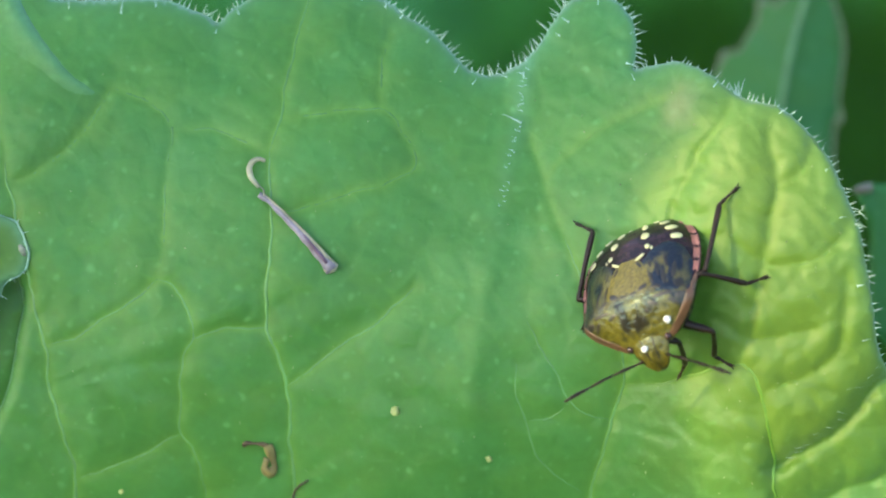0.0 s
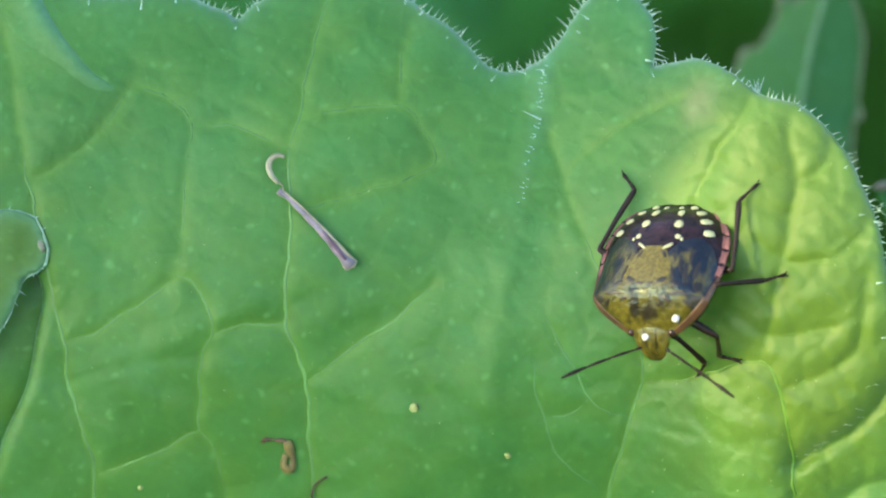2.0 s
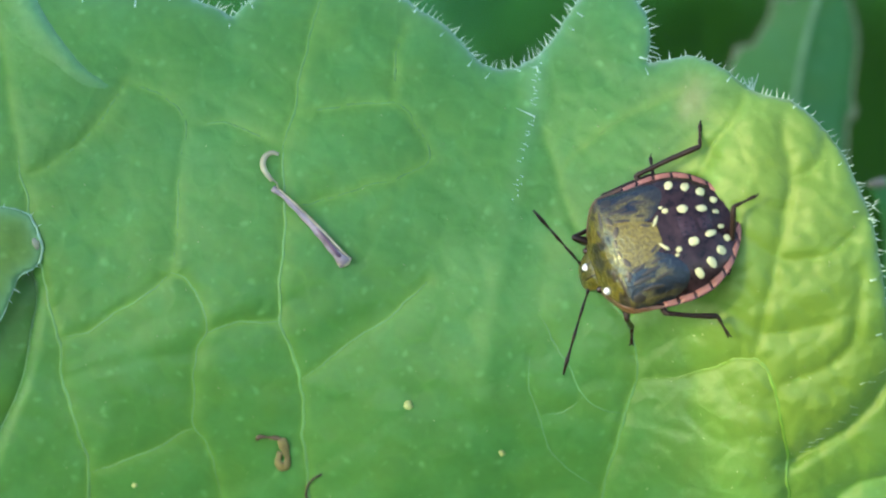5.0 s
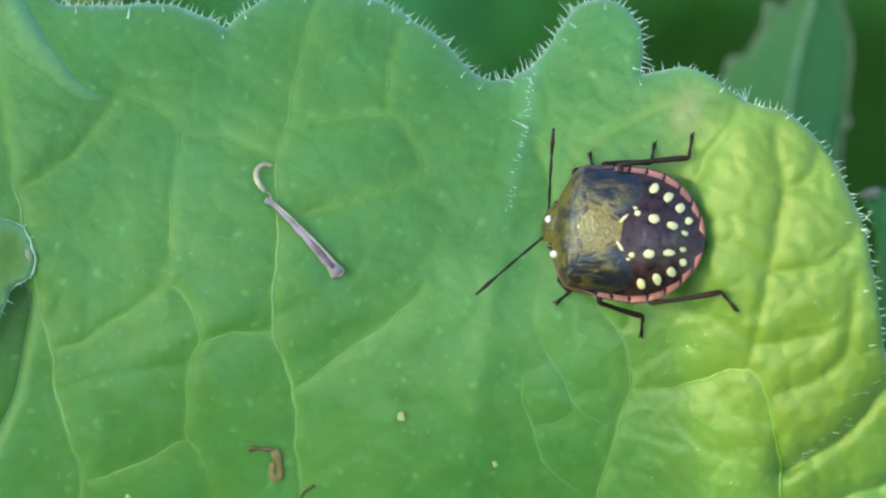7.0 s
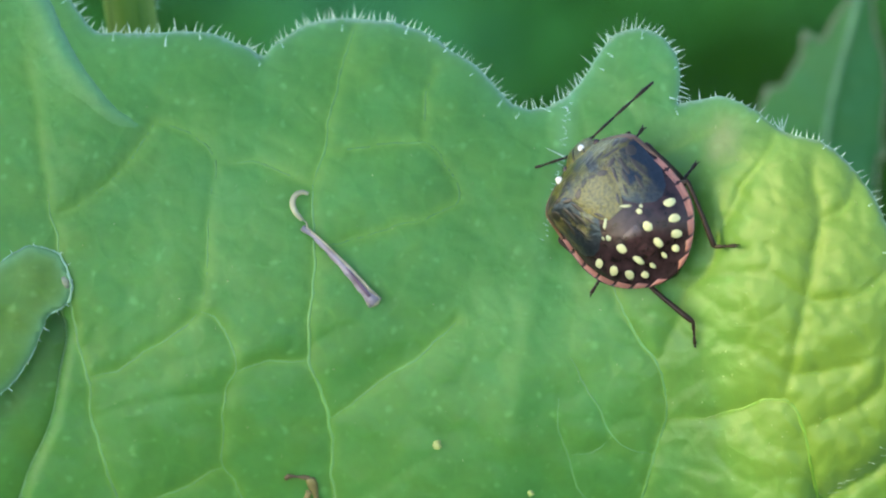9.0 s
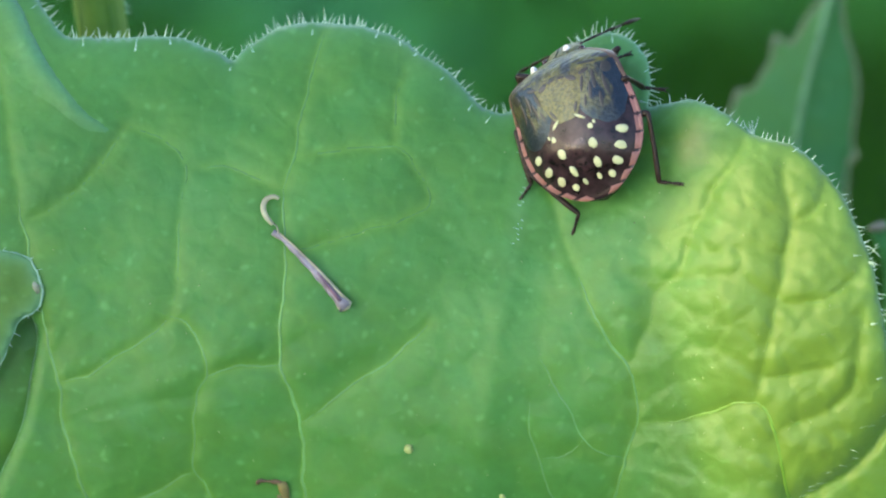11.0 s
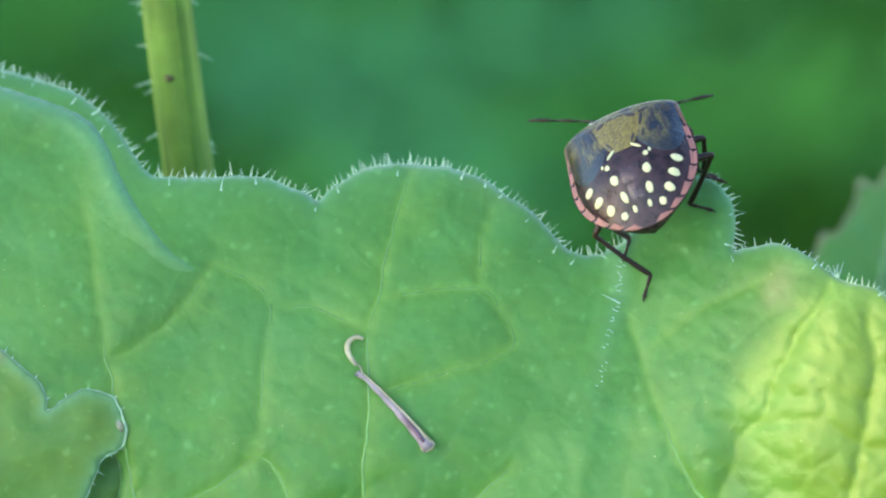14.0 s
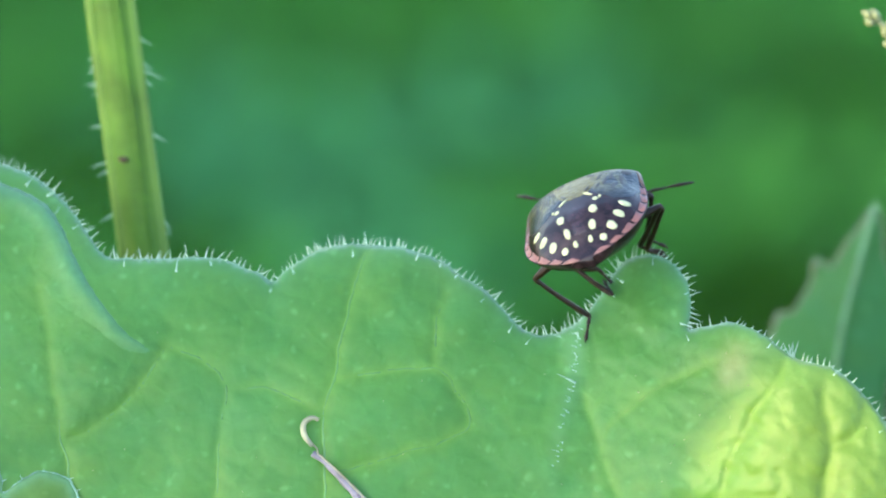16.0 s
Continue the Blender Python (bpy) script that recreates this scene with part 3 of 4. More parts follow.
for k in range(30):
    f = random.random()
    a, b = sp[0].lerp(sp[2], f), random.choice((-1, 1))
    sh.append((a + Vector((b * 0.00148, 0, 0.0004)), Vector((b, random.uniform(-0.9, -0.2), 0.2)), random.uniform(0.4, 1.4) / 1000, 0.05 / 1000))
tagged(part("stem_hair", hair_mesh(sh), MAT_HAIR, stem), kind="stuff")
part("dark_scar", tube([loc(124, -168, -10.6), loc(131, -166, -10.2), loc(139, -168, -10.6)], [0.0001, 0.00022, 0.0001], 6), MAT_BROWN, stem)

# ---- toothed leaf farther back ----
back = thing("toothed_leaf", SHEET, "narrow blue-green leaf with brownish toothed margin, out of focus", "leaf")
TOOTHED = [(1466, -92), (1436, -51), (1414, -23.6), (1388, 18), (1361, 6), (1352, 45), (1338, 70), (1318, 100), (1294, 104), (1282, 135), (1260, 200), (1240, 420), (1300, 700),
           (1420, 720), (1475, 480), (1484, 330), (1490, 230), (1503, 214), (1496, 190), (1506, 100), (1500, 50), (1484, 0), (1478, -60)]
to = np.vstack([smooth_line(TOOTHED + [TOOTHED[0]], 8)[:-1]])


def back_height(x, y):
    mid = np.interp(y, [-100, 0, 200, 700], [1466, 1440, 1395, 1350])
    return -36 - 0.8 * np.abs(x - mid) / 60 - 0.004 * (y - 200)


thick(part("blade", sheet_mesh(to, back_height, 16), MAT_BACK_LEAF, back), 0.3)
mr = smooth_line([(1466, -92), (1440, 0), (1395, 200), (1350, 700)], 20)
part("midrib", tube([loc(a, b, -35.7 - 0.004 * (b - 200)) for a, b in mr], [0.00018] * len(mr), 6), MAT_BACK_VEIN, back)
rimline = np.vstack([to, to[:1]])
part("rim", tube([loc(a, b, float(back_height(np.array([a]), np.array([b]))[0])) for a, b in rimline if b < 420], [0.00011] * int((rimline[:, 1] < 420).sum()), 5), MAT_TOOTH, back, "thin pinkish brown leaf rim")
for a, b in ((1466, -90), (1361, 8), (1294, 105), (1502, 214)):
    part("tooth", tube([loc(a - 6, b + 14, -35.6), loc(a, b, -35.6), loc(a + 1, b - 7, -35.6)], [0.0002, 0.00018, 0.00005], 6), MAT_TOOTH, back, "pinkish brown tooth tip")
bb = SHEET.inverted() @ Vector((0.03, 0.11, 0.0))
part("petiole", tube([loc(1350, 690, -38.3), loc(1300, 1500, -45), bb], [0.0008, 0.0012, 0.002], 8), MAT_STEM, back)

tip = thing("leaf_tip", SHEET, "blue-green leaf tip with brownish point behind the leaf", "leaf")
TIP = [(1526, 346), (1556, 334), (1640, 360), (1700, 500), (1640, 640), (1560, 600), (1548, 520), (1552, 420)]
tp = smooth_line(TIP + [TIP[0]], 10)[:-1]
thick(part("blade", sheet_mesh(tp, lambda x, y: -20 + 0.004 * (x - 1550), 16), MAT_BACK_LEAF, tip), 0.3)
part("tooth", tube([loc(1556, 341, -19.8), loc(1536, 345, -19.8), loc(1524, 347, -19.8)], [0.0003, 0.00028, 0.0001], 6), plain("pink_tip", (0.19, 0.17, 0.12), 0.6), tip, "pinkish brown point")
part("petiole", tube([loc(1640, 600, -20), loc(1680, 1200, -28), SHEET.inverted() @ Vector((0.04, 0.08, 0))], [0.0008, 0.0012, 0.002], 8), MAT_STEM, tip)

grass = thing("grass_stalk", SHEET, "pale grass stalk with a few spikelets", "grass")
gl = smooth_line([(1446, -432), (1470, -420), (1490, -385), (1560, -200), (1680, 300)], 20)
gw = [loc(a, b, -10) for a, b in gl] + [loc(1720, 900, -23.6), SHEET.inverted() @ Vector((0.05, 0.07, 0))]
part("stalk", tube(gw, [0.00018] * len(gw), 6), MAT_STRAW, grass)
for a, b, c, d in ((1441, -436, 1462, -424), (1446, -418, 1464, -414), (1458, -440, 1474, -420), (1476, -402, 1490, -392), (1488, -420, 1492, -396), (1478, -378, 1496, -376)):
    e = Vector((a, b, 0)).lerp(Vector((c, d, 0)), 0.5)
    part("spikelet", tube([loc(a, b, -9.6), loc(e.x, e.y, -9.5), loc(c, d, -10)], [0.00005, 0.00028, 0.00012], 6), MAT_STRAW, grass)

# ---- scraps lying on the leaf ----
def on_leaf(x, y, up=0.0):
    return loc(x, y, height_at(x, y) + up)


floret = thing("dry_floret", SHEET, "dried mauve tubular floret with pale hooked tip on the leaf", "floret")
fp = smooth_line([(470, 353), (490, 368), (516, 394), (545, 424), (575, 458), (600, 486)], 9)
n = len(fp)
part("corolla_tube", tube([on_leaf(x, y, 0.3) for x, y in fp], [(0.13 + 0.06 * max(0, 1 - k / 2) + 0.2 * (k / n) ** 1.3 + 0.16 * max(0, k / n - 0.8) * 5 + 0.03 * math.sin(k * 1.7)) / 1000 for k in range(n)], 10, 0.8), MAT_FLORET, floret)
# raised dark strip, coloured as the shadow inside the floret
part("slit", tube([on_leaf(x, y, 0.3 + 0.26) for x, y in ((548, 424), (565, 445), (580, 463), (590, 475))], [0.00003, 0.00011, 0.00013, 0.0001], 6, 0.6), plain("slit_shadow", (0.13, 0.08, 0.12), 0.6), floret, "dark strip, shadow of the tube's opening in colour")
part("pale_edge", tube([on_leaf(x, y, 0.42) for x, y in ((478, 352), (510, 380), (550, 419), (590, 462), (606, 476))], [0.00005, 0.00006, 0.00008, 0.0001, 0.00007], 6), MAT_CURL, floret, "pale upper edge")
part("rim", tube([on_leaf(x, y, 0.42) for x, y in ((585, 486), (594, 490), (603, 486), (608, 476))], [0.0001, 0.00014, 0.00014, 0.0001], 6), MAT_CURL, floret, "pale flared rim")
hp = smooth_line([(481, 294), (470, 290), (458, 296), (453, 308), (457, 324), (470, 340)], 5)
part("hooked_tip", tube([on_leaf(x, y, 0.45) for x, y in hp], [(0.1 + 0.08 * math.sin(3 * k / len(hp))) / 1000 for k in range(len(hp))], 8, 0.6), MAT_CURL, floret)
part("thread", tube([on_leaf(x, y, 0.45) for x, y in ((470, 338), (478, 344), (480, 356))], [0.00005, 0.00004, 0.00005], 6), MAT_CURL, floret)
scrap = thing("plant_scrap", SHEET, "curled brown plant scrap lying on the leaf", "debris")
s1 = smooth_line([(443, 800), (447, 794), (466, 795), (486, 797)], 4)
part("dark_curl", tube([on_leaf(x, y, 0.2) for x, y in s1], [0.00011 * (1 + 0.35 * math.sin(k * 0.9)) for k in range(len(s1))], 8, 0.35), MAT_BROWN, scrap)
s2 = smooth_line([(486, 797), (492, 815), (497, 835), (490, 848), (480, 838), (484, 820)], 4)
part("pale_curl", tube([on_leaf(x, y, 0.2) for x, y in s2], [0.00024 * (1 + 0.3 * math.sin(k * 0.55)) for k in range(len(s2))], 8, 0.3), plain("tan_scrap", (0.15, 0.13, 0.04), 0.6, 0.4), scrap)
fibre = thing("plant_fibre", SHEET, "thin dark curved fibre lying on the leaf", "debris")
s3 = smooth_line([(536, 916), (530, 897), (533, 880), (543, 868), (557, 860)], 4)
part("strand", tube([on_leaf(x, y, 0.15) for x, y in s3], [0.00008] * len(s3), 6), plain("dark_fibre", (0.035, 0.028, 0.01), 0.6, 0.4), fibre)
for x, y, r in ((711, 737, 0.27), (877, 822, 0.2), (226, 880, 0.16)):
    bm = bmesh.new()
    bmesh.ops.create_icosphere(bm, subdivisions=2, radius=r / 1000)
    for v in bm.verts:
        v.co *= 1 + 0.55 * noise.noise(v.co * 4600 + Vector((x, y, 0)))
        v.co.z *= 0.7
    crumb = tagged(part("crumb", bm, MAT_CRUMB, None), "pale yellow crumb of pollen on the leaf", "debris", "crumbs")
    crumb.matrix_world = SHEET @ Matrix.Translation(on_leaf(x, y, r * 0.4))

# ---- ground and far plants ----
def ground_mesh():
    xs = np.r_[-60, -20, -6, np.linspace(-2.5, 2.5, 50), 6, 20, 60]
    verts = [Vector((x, y, 0.015 * noise.noise(Vector((x * 3, y * 3, 0))))) for y in xs for x in xs]
    k = len(xs)
    return verts, [(j * k + i, j * k + i + 1, (j + 1) * k + i + 1, (j + 1) * k + i) for j in range(k - 1) for i in range(k - 1)]


ground = tagged(part("ground", ground_mesh(), MAT_SOIL, None), "dark green ground under the plants", "ground", kind="structure")


def leaflet(root, way, length, width, sag):
    way = way.normalized()
    side = way.cross(Vector((0, 0, 1))).normalized() * width
    up = side.cross(way).normalized()
    v, f = [], []
    for k in range(5):
        s = k / 4
        c = root + way * length * s - Vector((0, 0, sag * s * s))
        wd = math.sin(math.pi * (0.08 + 0.92 * s) ** 0.8) + 0.03
        v += [c - side * wd + up * width * 0.2 * wd, c, c + side * wd + up * width * 0.2 * wd]
    for k in range(4):
        for j in range(2):
            a = 3 * k + j
            f.append((a, a + 1, a + 4, a + 3))
    return v, f


def plants(count, cx, cy, rx, ry, high, size, keep=lambda x, y: True):
    """Low plants strewn over an oval stretch of ground, thinner towards its rim."""
    out = []
    while len(out) < count:
        a, q = random.uniform(0, 2 * math.pi), random.random() ** 0.62
        x, y = cx + rx * q * math.cos(a), cy + ry * q * math.sin(a)
        if not keep(x, y):
            continue
        h = high * (0.65 + 0.5 * noise.noise(Vector((x * 4, y * 4, 7))))
        out.append(leaflet(Vector((x, y, max(0.0, h * random.random()))), Vector((random.uniform(-1, 1), random.uniform(-1, 1), random.uniform(0.1, 0.9))),
                           size * random.uniform(0.6, 1.4), size * random.uniform(0.2, 0.4), size * random.uniform(0, 0.4)))
    return joined(out)


def clump(x, y, cx, cy, rx, ry, turn=0.0):
    """1 in the middle of a clump of plants, falling to 0 outside it."""
    c, q = math.cos(turn), math.sin(turn)
    a, b = ((x - cx) * c + (y - cy) * q) / rx, (-(x - cx) * q + (y - cy) * c) / ry
    return np.exp(-(a * a + b * b))


def carpet(x, y, rng, size, high):
    """Small pointed leaves at places of the ground, all in one mesh."""
    n = len(x)
    root = np.stack([x, y, high * rng.uniform(0.1, 1, n)], 1)
    turn, rise = rng.uniform(0, 2 * np.pi, n), rng.uniform(0.05, 0.9, n)
    way = np.stack([np.cos(turn) * np.cos(rise), np.sin(turn) * np.cos(rise), np.sin(rise)], 1)
    side = np.stack([-np.sin(turn), np.cos(turn), np.zeros(n)], 1)
    long, wide = (size * rng.uniform(0.6, 1.4, n))[:, None], (size * rng.uniform(0.2, 0.36, n))[:, None]
    down = np.array([[0, 0, 1.0]]) * long * rng.uniform(0, 0.35, n)[:, None]
    verts = np.stack([root, root + way * long * 0.4 + side * wide - down * 0.16, root + way * long * 0.45 - down * 0.2 - 0.15 * wide * np.array([[0, 0, 1.0]]),
                      root + way * long * 0.4 - side * wide - down * 0.16, root + way * long - down], 1).reshape(-1, 3)
    k = 5 * np.arange(n)[:, None]
    faces = np.concatenate([k + np.array([[0, 1, 2]]), k + np.array([[0, 2, 3]]), k + np.array([[1, 4, 2]]), k + np.array([[2, 4, 3]])])
    return verts.tolist(), faces.tolist()


def meadow():
    """Low plants in clumps fitted to the camera's view; darkest ones paint shade."""
    rng = np.random.default_rng(11)
    x, y = rng.uniform(-0.3, 0.3, 36000), rng.uniform(0.5, 1.55, 36000)
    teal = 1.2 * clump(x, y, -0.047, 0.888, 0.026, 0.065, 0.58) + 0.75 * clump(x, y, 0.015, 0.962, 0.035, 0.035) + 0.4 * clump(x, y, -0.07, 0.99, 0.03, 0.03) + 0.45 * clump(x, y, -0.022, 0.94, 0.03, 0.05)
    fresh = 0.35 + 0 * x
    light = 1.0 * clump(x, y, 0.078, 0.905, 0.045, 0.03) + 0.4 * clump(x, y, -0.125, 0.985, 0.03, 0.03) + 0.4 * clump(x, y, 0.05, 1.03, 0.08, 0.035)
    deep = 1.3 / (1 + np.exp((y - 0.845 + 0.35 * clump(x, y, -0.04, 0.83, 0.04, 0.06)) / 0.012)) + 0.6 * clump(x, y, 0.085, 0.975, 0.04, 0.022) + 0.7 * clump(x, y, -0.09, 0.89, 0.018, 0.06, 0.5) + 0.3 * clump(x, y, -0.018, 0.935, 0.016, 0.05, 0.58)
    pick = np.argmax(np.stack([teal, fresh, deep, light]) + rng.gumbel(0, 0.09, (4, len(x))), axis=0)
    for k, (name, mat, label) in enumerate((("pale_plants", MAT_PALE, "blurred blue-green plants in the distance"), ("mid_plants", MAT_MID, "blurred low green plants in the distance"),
                                            ("shaded_plants", MAT_SHADED_MEADOW, "blurred green plants in the distance, darkened for the shade there"),
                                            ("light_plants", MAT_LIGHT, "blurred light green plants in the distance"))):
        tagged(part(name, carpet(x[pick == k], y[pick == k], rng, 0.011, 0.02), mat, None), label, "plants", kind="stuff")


meadow()
tagged(part("far_plants", plants(5000, 0.0, 2.9, 2.6, 1.3, 0.07, 0.045), MAT_MID, None), "blurred meadow plants farther off", "plants", kind="stuff")

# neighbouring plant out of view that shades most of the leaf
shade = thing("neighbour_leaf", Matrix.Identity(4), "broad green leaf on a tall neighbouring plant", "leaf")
SHADE_EDGE = [(1600, 60), (1520, 140), (1432, 235), (1325, 325), (1228, 420), (1280, 535), (1286, 650), (1280, 775), (1275, 920), (1240, 1300)]
se = smooth_line(SHADE_EDGE + [(300, 1900), (-900, 1500), (-1300, 400), (-800, -700), (500, -900), (1500, 60)], 30)[:-1]
base = sheet_mesh(se, lambda x, y: 0.0 * x, 60)
SHIFT = SUN * 0.2
thick(part("blade", ([SHEET @ v + SHIFT for v in base[0]], base[1]), MAT_SHADE, shade), 0.3)
low = SHEET @ loc(300, 1850) + SHIFT
part("petiole", tube([low, low + Vector((0, 0.01, -0.1)), Vector((low.x - 0.02, low.y + 0.02, 0))], [0.002, 0.003, 0.004], 8), MAT_STEM, shade)

# ---- the bug ----
MAT_DARK = plain("dark_shell", (0.019, 0.01, 0.012), 0.24, 0.75, 1900, 0.00004, 0.3)
MAT_LEG = plain("leg_shell", (0.017, 0.009, 0.005), 0.4, 0.4, 1500, 0.00003, 0.25)
MAT_PINK = plain("pink_shell", (0.212, 0.088, 0.07), 0.4, 0.22, 1200)
MAT_SPOT = plain("cream_spot", (0.46, 0.47, 0.25), 0.45, 0.12, 1500)
MAT_EGG = plain("white_egg", (0.6, 0.6, 0.55), 0.35, 0.05, 1500)
MAT_BLOT = plain("blotch", (0.02, 0.017, 0.012), 0.35, 0.4, 1800)
MAT_EYE = plain("eye", (0.03, 0.012, 0.01), 0.2, 0.3, 2000)


MM = 0.001


def shell_material(name, light, dark, cut, dark_sides=None, dark_rear=None, dark_front=None, pits=5000, deep=0.00012):
    """Bronze-green cuticle with dark streaks and fine pits; sides, rear or front may be dark (millimetres from, to)."""
    m, n, l, b = material(name, light, 0.32, 0.0, 0.3)
    tc = n.new("ShaderNodeTexCoord")
    mp = n.new("ShaderNodeMapping")
    mp.inputs["Scale"].default_value = (1000, 420, 600)
    ns = n.new("ShaderNodeTexNoise")
    ns.inputs["Scale"].default_value, ns.inputs["Detail"].default_value = 1.0, 3
    l.new(tc.outputs["Object"], mp.inputs[0])
    l.new(mp.outputs[0], ns.inputs["Vector"])
    streak = ramp(n, l, ns.outputs["Fac"], [(cut - 0.03, light), (cut + 0.08, dark)])
    pit = noisy(n, l, pits, 2)
    sep, ab = n.new("ShaderNodeSeparateXYZ"), n.new("ShaderNodeMath")
    ragged = n.new("ShaderNodeMath")
    ragged.operation = "MULTIPLY_ADD"
    ragged.inputs[1].default_value = 0.0016
    l.new(noisy(n, l, 900, 2), ragged.inputs[0])
    l.new(tc.outputs["Object"], sep.inputs[0])
    ab.operation = "ABSOLUTE"
    l.new(sep.outputs[0], ab.inputs[0])
    l.new(sep.outputs[1], ragged.inputs[2])
    for source, span, share in ((ab, dark_sides, 0.65), (ragged, dark_rear, 0.85), (ragged, dark_front, 0.8)):
        if span:
            mr = n.new("ShaderNodeMapRange")
            extra = 0.0008 if source is ragged else 0.0
            mr.inputs[1].default_value, mr.inputs[2].default_value, mr.inputs[4].default_value = span[0] * MM + extra, span[1] * MM + extra, share
            l.new(source.outputs[0], mr.inputs[0])
            streak = mixed(n, l, mr.outputs[0], streak, dark)
    l.new(mixed(n, l, 1.0, streak, ramp(n, l, pit, [(0.34, (0.6, 0.57, 0.52)), (0.6, (1.18, 1.16, 1.08))]), "MULTIPLY"), b.inputs["Base Color"])
    b.inputs["Specular Tint"].default_value, b.inputs["Specular IOR Level"].default_value = (0.48, 0.8, 1.0, 1), 0.48
    b.inputs["Coat Weight"].default_value, b.inputs["Coat Roughness"].default_value, b.inputs["Coat IOR"].default_value = 0.1, 0.14, 1.5
    bumped(n, l, b, mixed(n, l, 0.5, pit, noisy(n, l, 1500, 3)), deep, 1.0)
    return m


MAT_OLIVE = shell_material("olive_shell", (0.122, 0.098, 0.015), (0.03, 0.026, 0.013), 0.58, None, None, (2.1, 2.7))
MAT_PAD = shell_material("wing_pad_shell", (0.098, 0.084, 0.02), (0.009, 0.009, 0.015), 0.46, (2.3, 3.7), (0.3, -0.5))
MAT_NECK = shell_material("pronotum_shell", (0.09, 0.08, 0.01), (0.022, 0.017, 0.009), 0.545, (2.4, 3.6), None, None, 3000, 0.00018)
MAT_RUST = plain("rust_shell", (0.09, 0.047, 0.024), 0.35, 0.3, 1500)
MAT_GLAND = plain("gland_shell", (0.027, 0.012, 0.015), 0.25, 0.7, 2500, 0.00003)

WIDE_Y = np.array([-4.85, -4.7, -4.3, -3.5, -2.4, -1.1, 0.3, 1.6, 2.5, 2.9, 3.3, 3.75, 4.1, 4.3])
WIDE_X = np.array([0.35, 1.05, 1.85, 2.85, 3.62, 3.95, 3.93, 3.78, 3.68, 3.5, 3.12, 2.4, 1.75, 1.3])
HIGH_Y = np.array([-4.85, -4.5, -3.8, -3.1, -2.0, -1.0, 0.3, 1.6, 2.6, 3.4, 4.3])
HIGH_Z = np.array([0.24, 0.38, 0.78, 1.42, 2.0, 2.2, 2.35, 2.42, 2.26, 1.6, 0.15])
RIM_AT, RIM_Z = [-4.85, -4.3, -3.4, -2.3, 0.5, 2.6, 3.2, 4.3], [0.22, 0.32, 0.42, 0.5, 0.72, 1.15, 0.8, -0.3]


def fine_curve(ys, zs):
    c = smooth_line(list(zip(ys, zs)), 0.05)
    return c[np.argsort(c[:, 0])]


WIDE, HIGH = fine_curve(WIDE_Y, WIDE_X), fine_curve(HIGH_Y, HIGH_Z)


def half(y):
    return float(np.interp(y, WIDE[:, 0], WIDE[:, 1]))


def back_at(x, y, lift=0.0):
    """A point of the bug's back, in millimetres, x right, y forward."""
    h, r = half(y), float(np.interp(y, HIGH[:, 0], HIGH[:, 1]))
    q = min(1.0, abs(x) / h / float(np.interp(y, [-4.5, -3, 1, 2.5], [0.9, 0.92, 0.94, 1.0])))
    rim = float(np.interp(y, RIM_AT, RIM_Z))
    return Vector((x, y, rim + (r - rim) * (1 - q ** 2.3) ** 0.75 + lift)) * MM


bug = thing("shield_bug", Matrix.Identity(4), "dark shield bug nymph, cream spots, pink rim, olive wing pads", "insect")


def body_mesh():
    ys = np.linspace(-4.85, 4.2, 56)
    verts, faces = [], []
    n = 25
    for y in ys:
        h, r = half(y), float(np.interp(y, HIGH[:, 0], HIGH[:, 1]))
        for k in range(n):
            q = math.sin(math.pi / 2 * (2 * k / (n - 1) - 1))
            verts.append(back_at(q * h, y, 0))
        for k in range(n - 2, 0, -1):
            q = math.sin(math.pi / 2 * (2 * k / (n - 1) - 1))
            verts.append(Vector((q * h, y, float(np.interp(y, RIM_AT, RIM_Z)) * q ** 4 - (0.4 + 0.4 * r) * (1 - abs(q) ** 2.2) ** 0.8)) * MM)
    k = 2 * n - 2
    for j in range(len(ys) - 1):
        for i in range(k):
            faces.append((j * k + i, j * k + (i + 1) % k, (j + 1) * k + (i + 1) % k, (j + 1) * k + i))
    faces += [tuple(range(k))[::-1], tuple(range((len(ys) - 1) * k, len(ys) * k))]
    return verts, [f[::-1] for f in faces]


part("abdomen", body_mesh(), MAT_DARK, bug, "glossy purplish black abdomen")


def patch(name, y0, y1, inner, outer, lift, mat, label="", na=14, nb=20, rnd=0.22):
    """A plate lying on the back between two side lines, its edges rounded down into the back."""
    verts, faces = [], []
    for j in range(nb):
        b = j / (nb - 1)
        y = y0 + (y1 - y0) * b
        for i in range(na):
            a = i / (na - 1)
            e = min(1.0, min(a, 1 - a) / rnd, min(b, 1 - b) / rnd)
            shift = 0.1 * noise.noise(Vector((y * 1.9, inner(y), 3))) * (abs(inner(y)) < 2 and name == "wing_pad") * (1 - a)
            verts.append(back_at(inner(y) + (outer(y) - inner(y)) * a + shift, y, 0.004 + lift * math.sin(e * math.pi / 2)))
    for j in range(nb - 1):
        for i in range(na - 1):
            f = (j * na + i, j * na + i + 1, (j + 1) * na + i + 1, (j + 1) * na + i)
            faces.append(f if (outer(y0 + 0.5 * (y1 - y0)) > inner(y0 + 0.5 * (y1 - y0))) == (y1 > y0) else f[::-1])
    return part(name, (verts, faces), mat, bug, label)


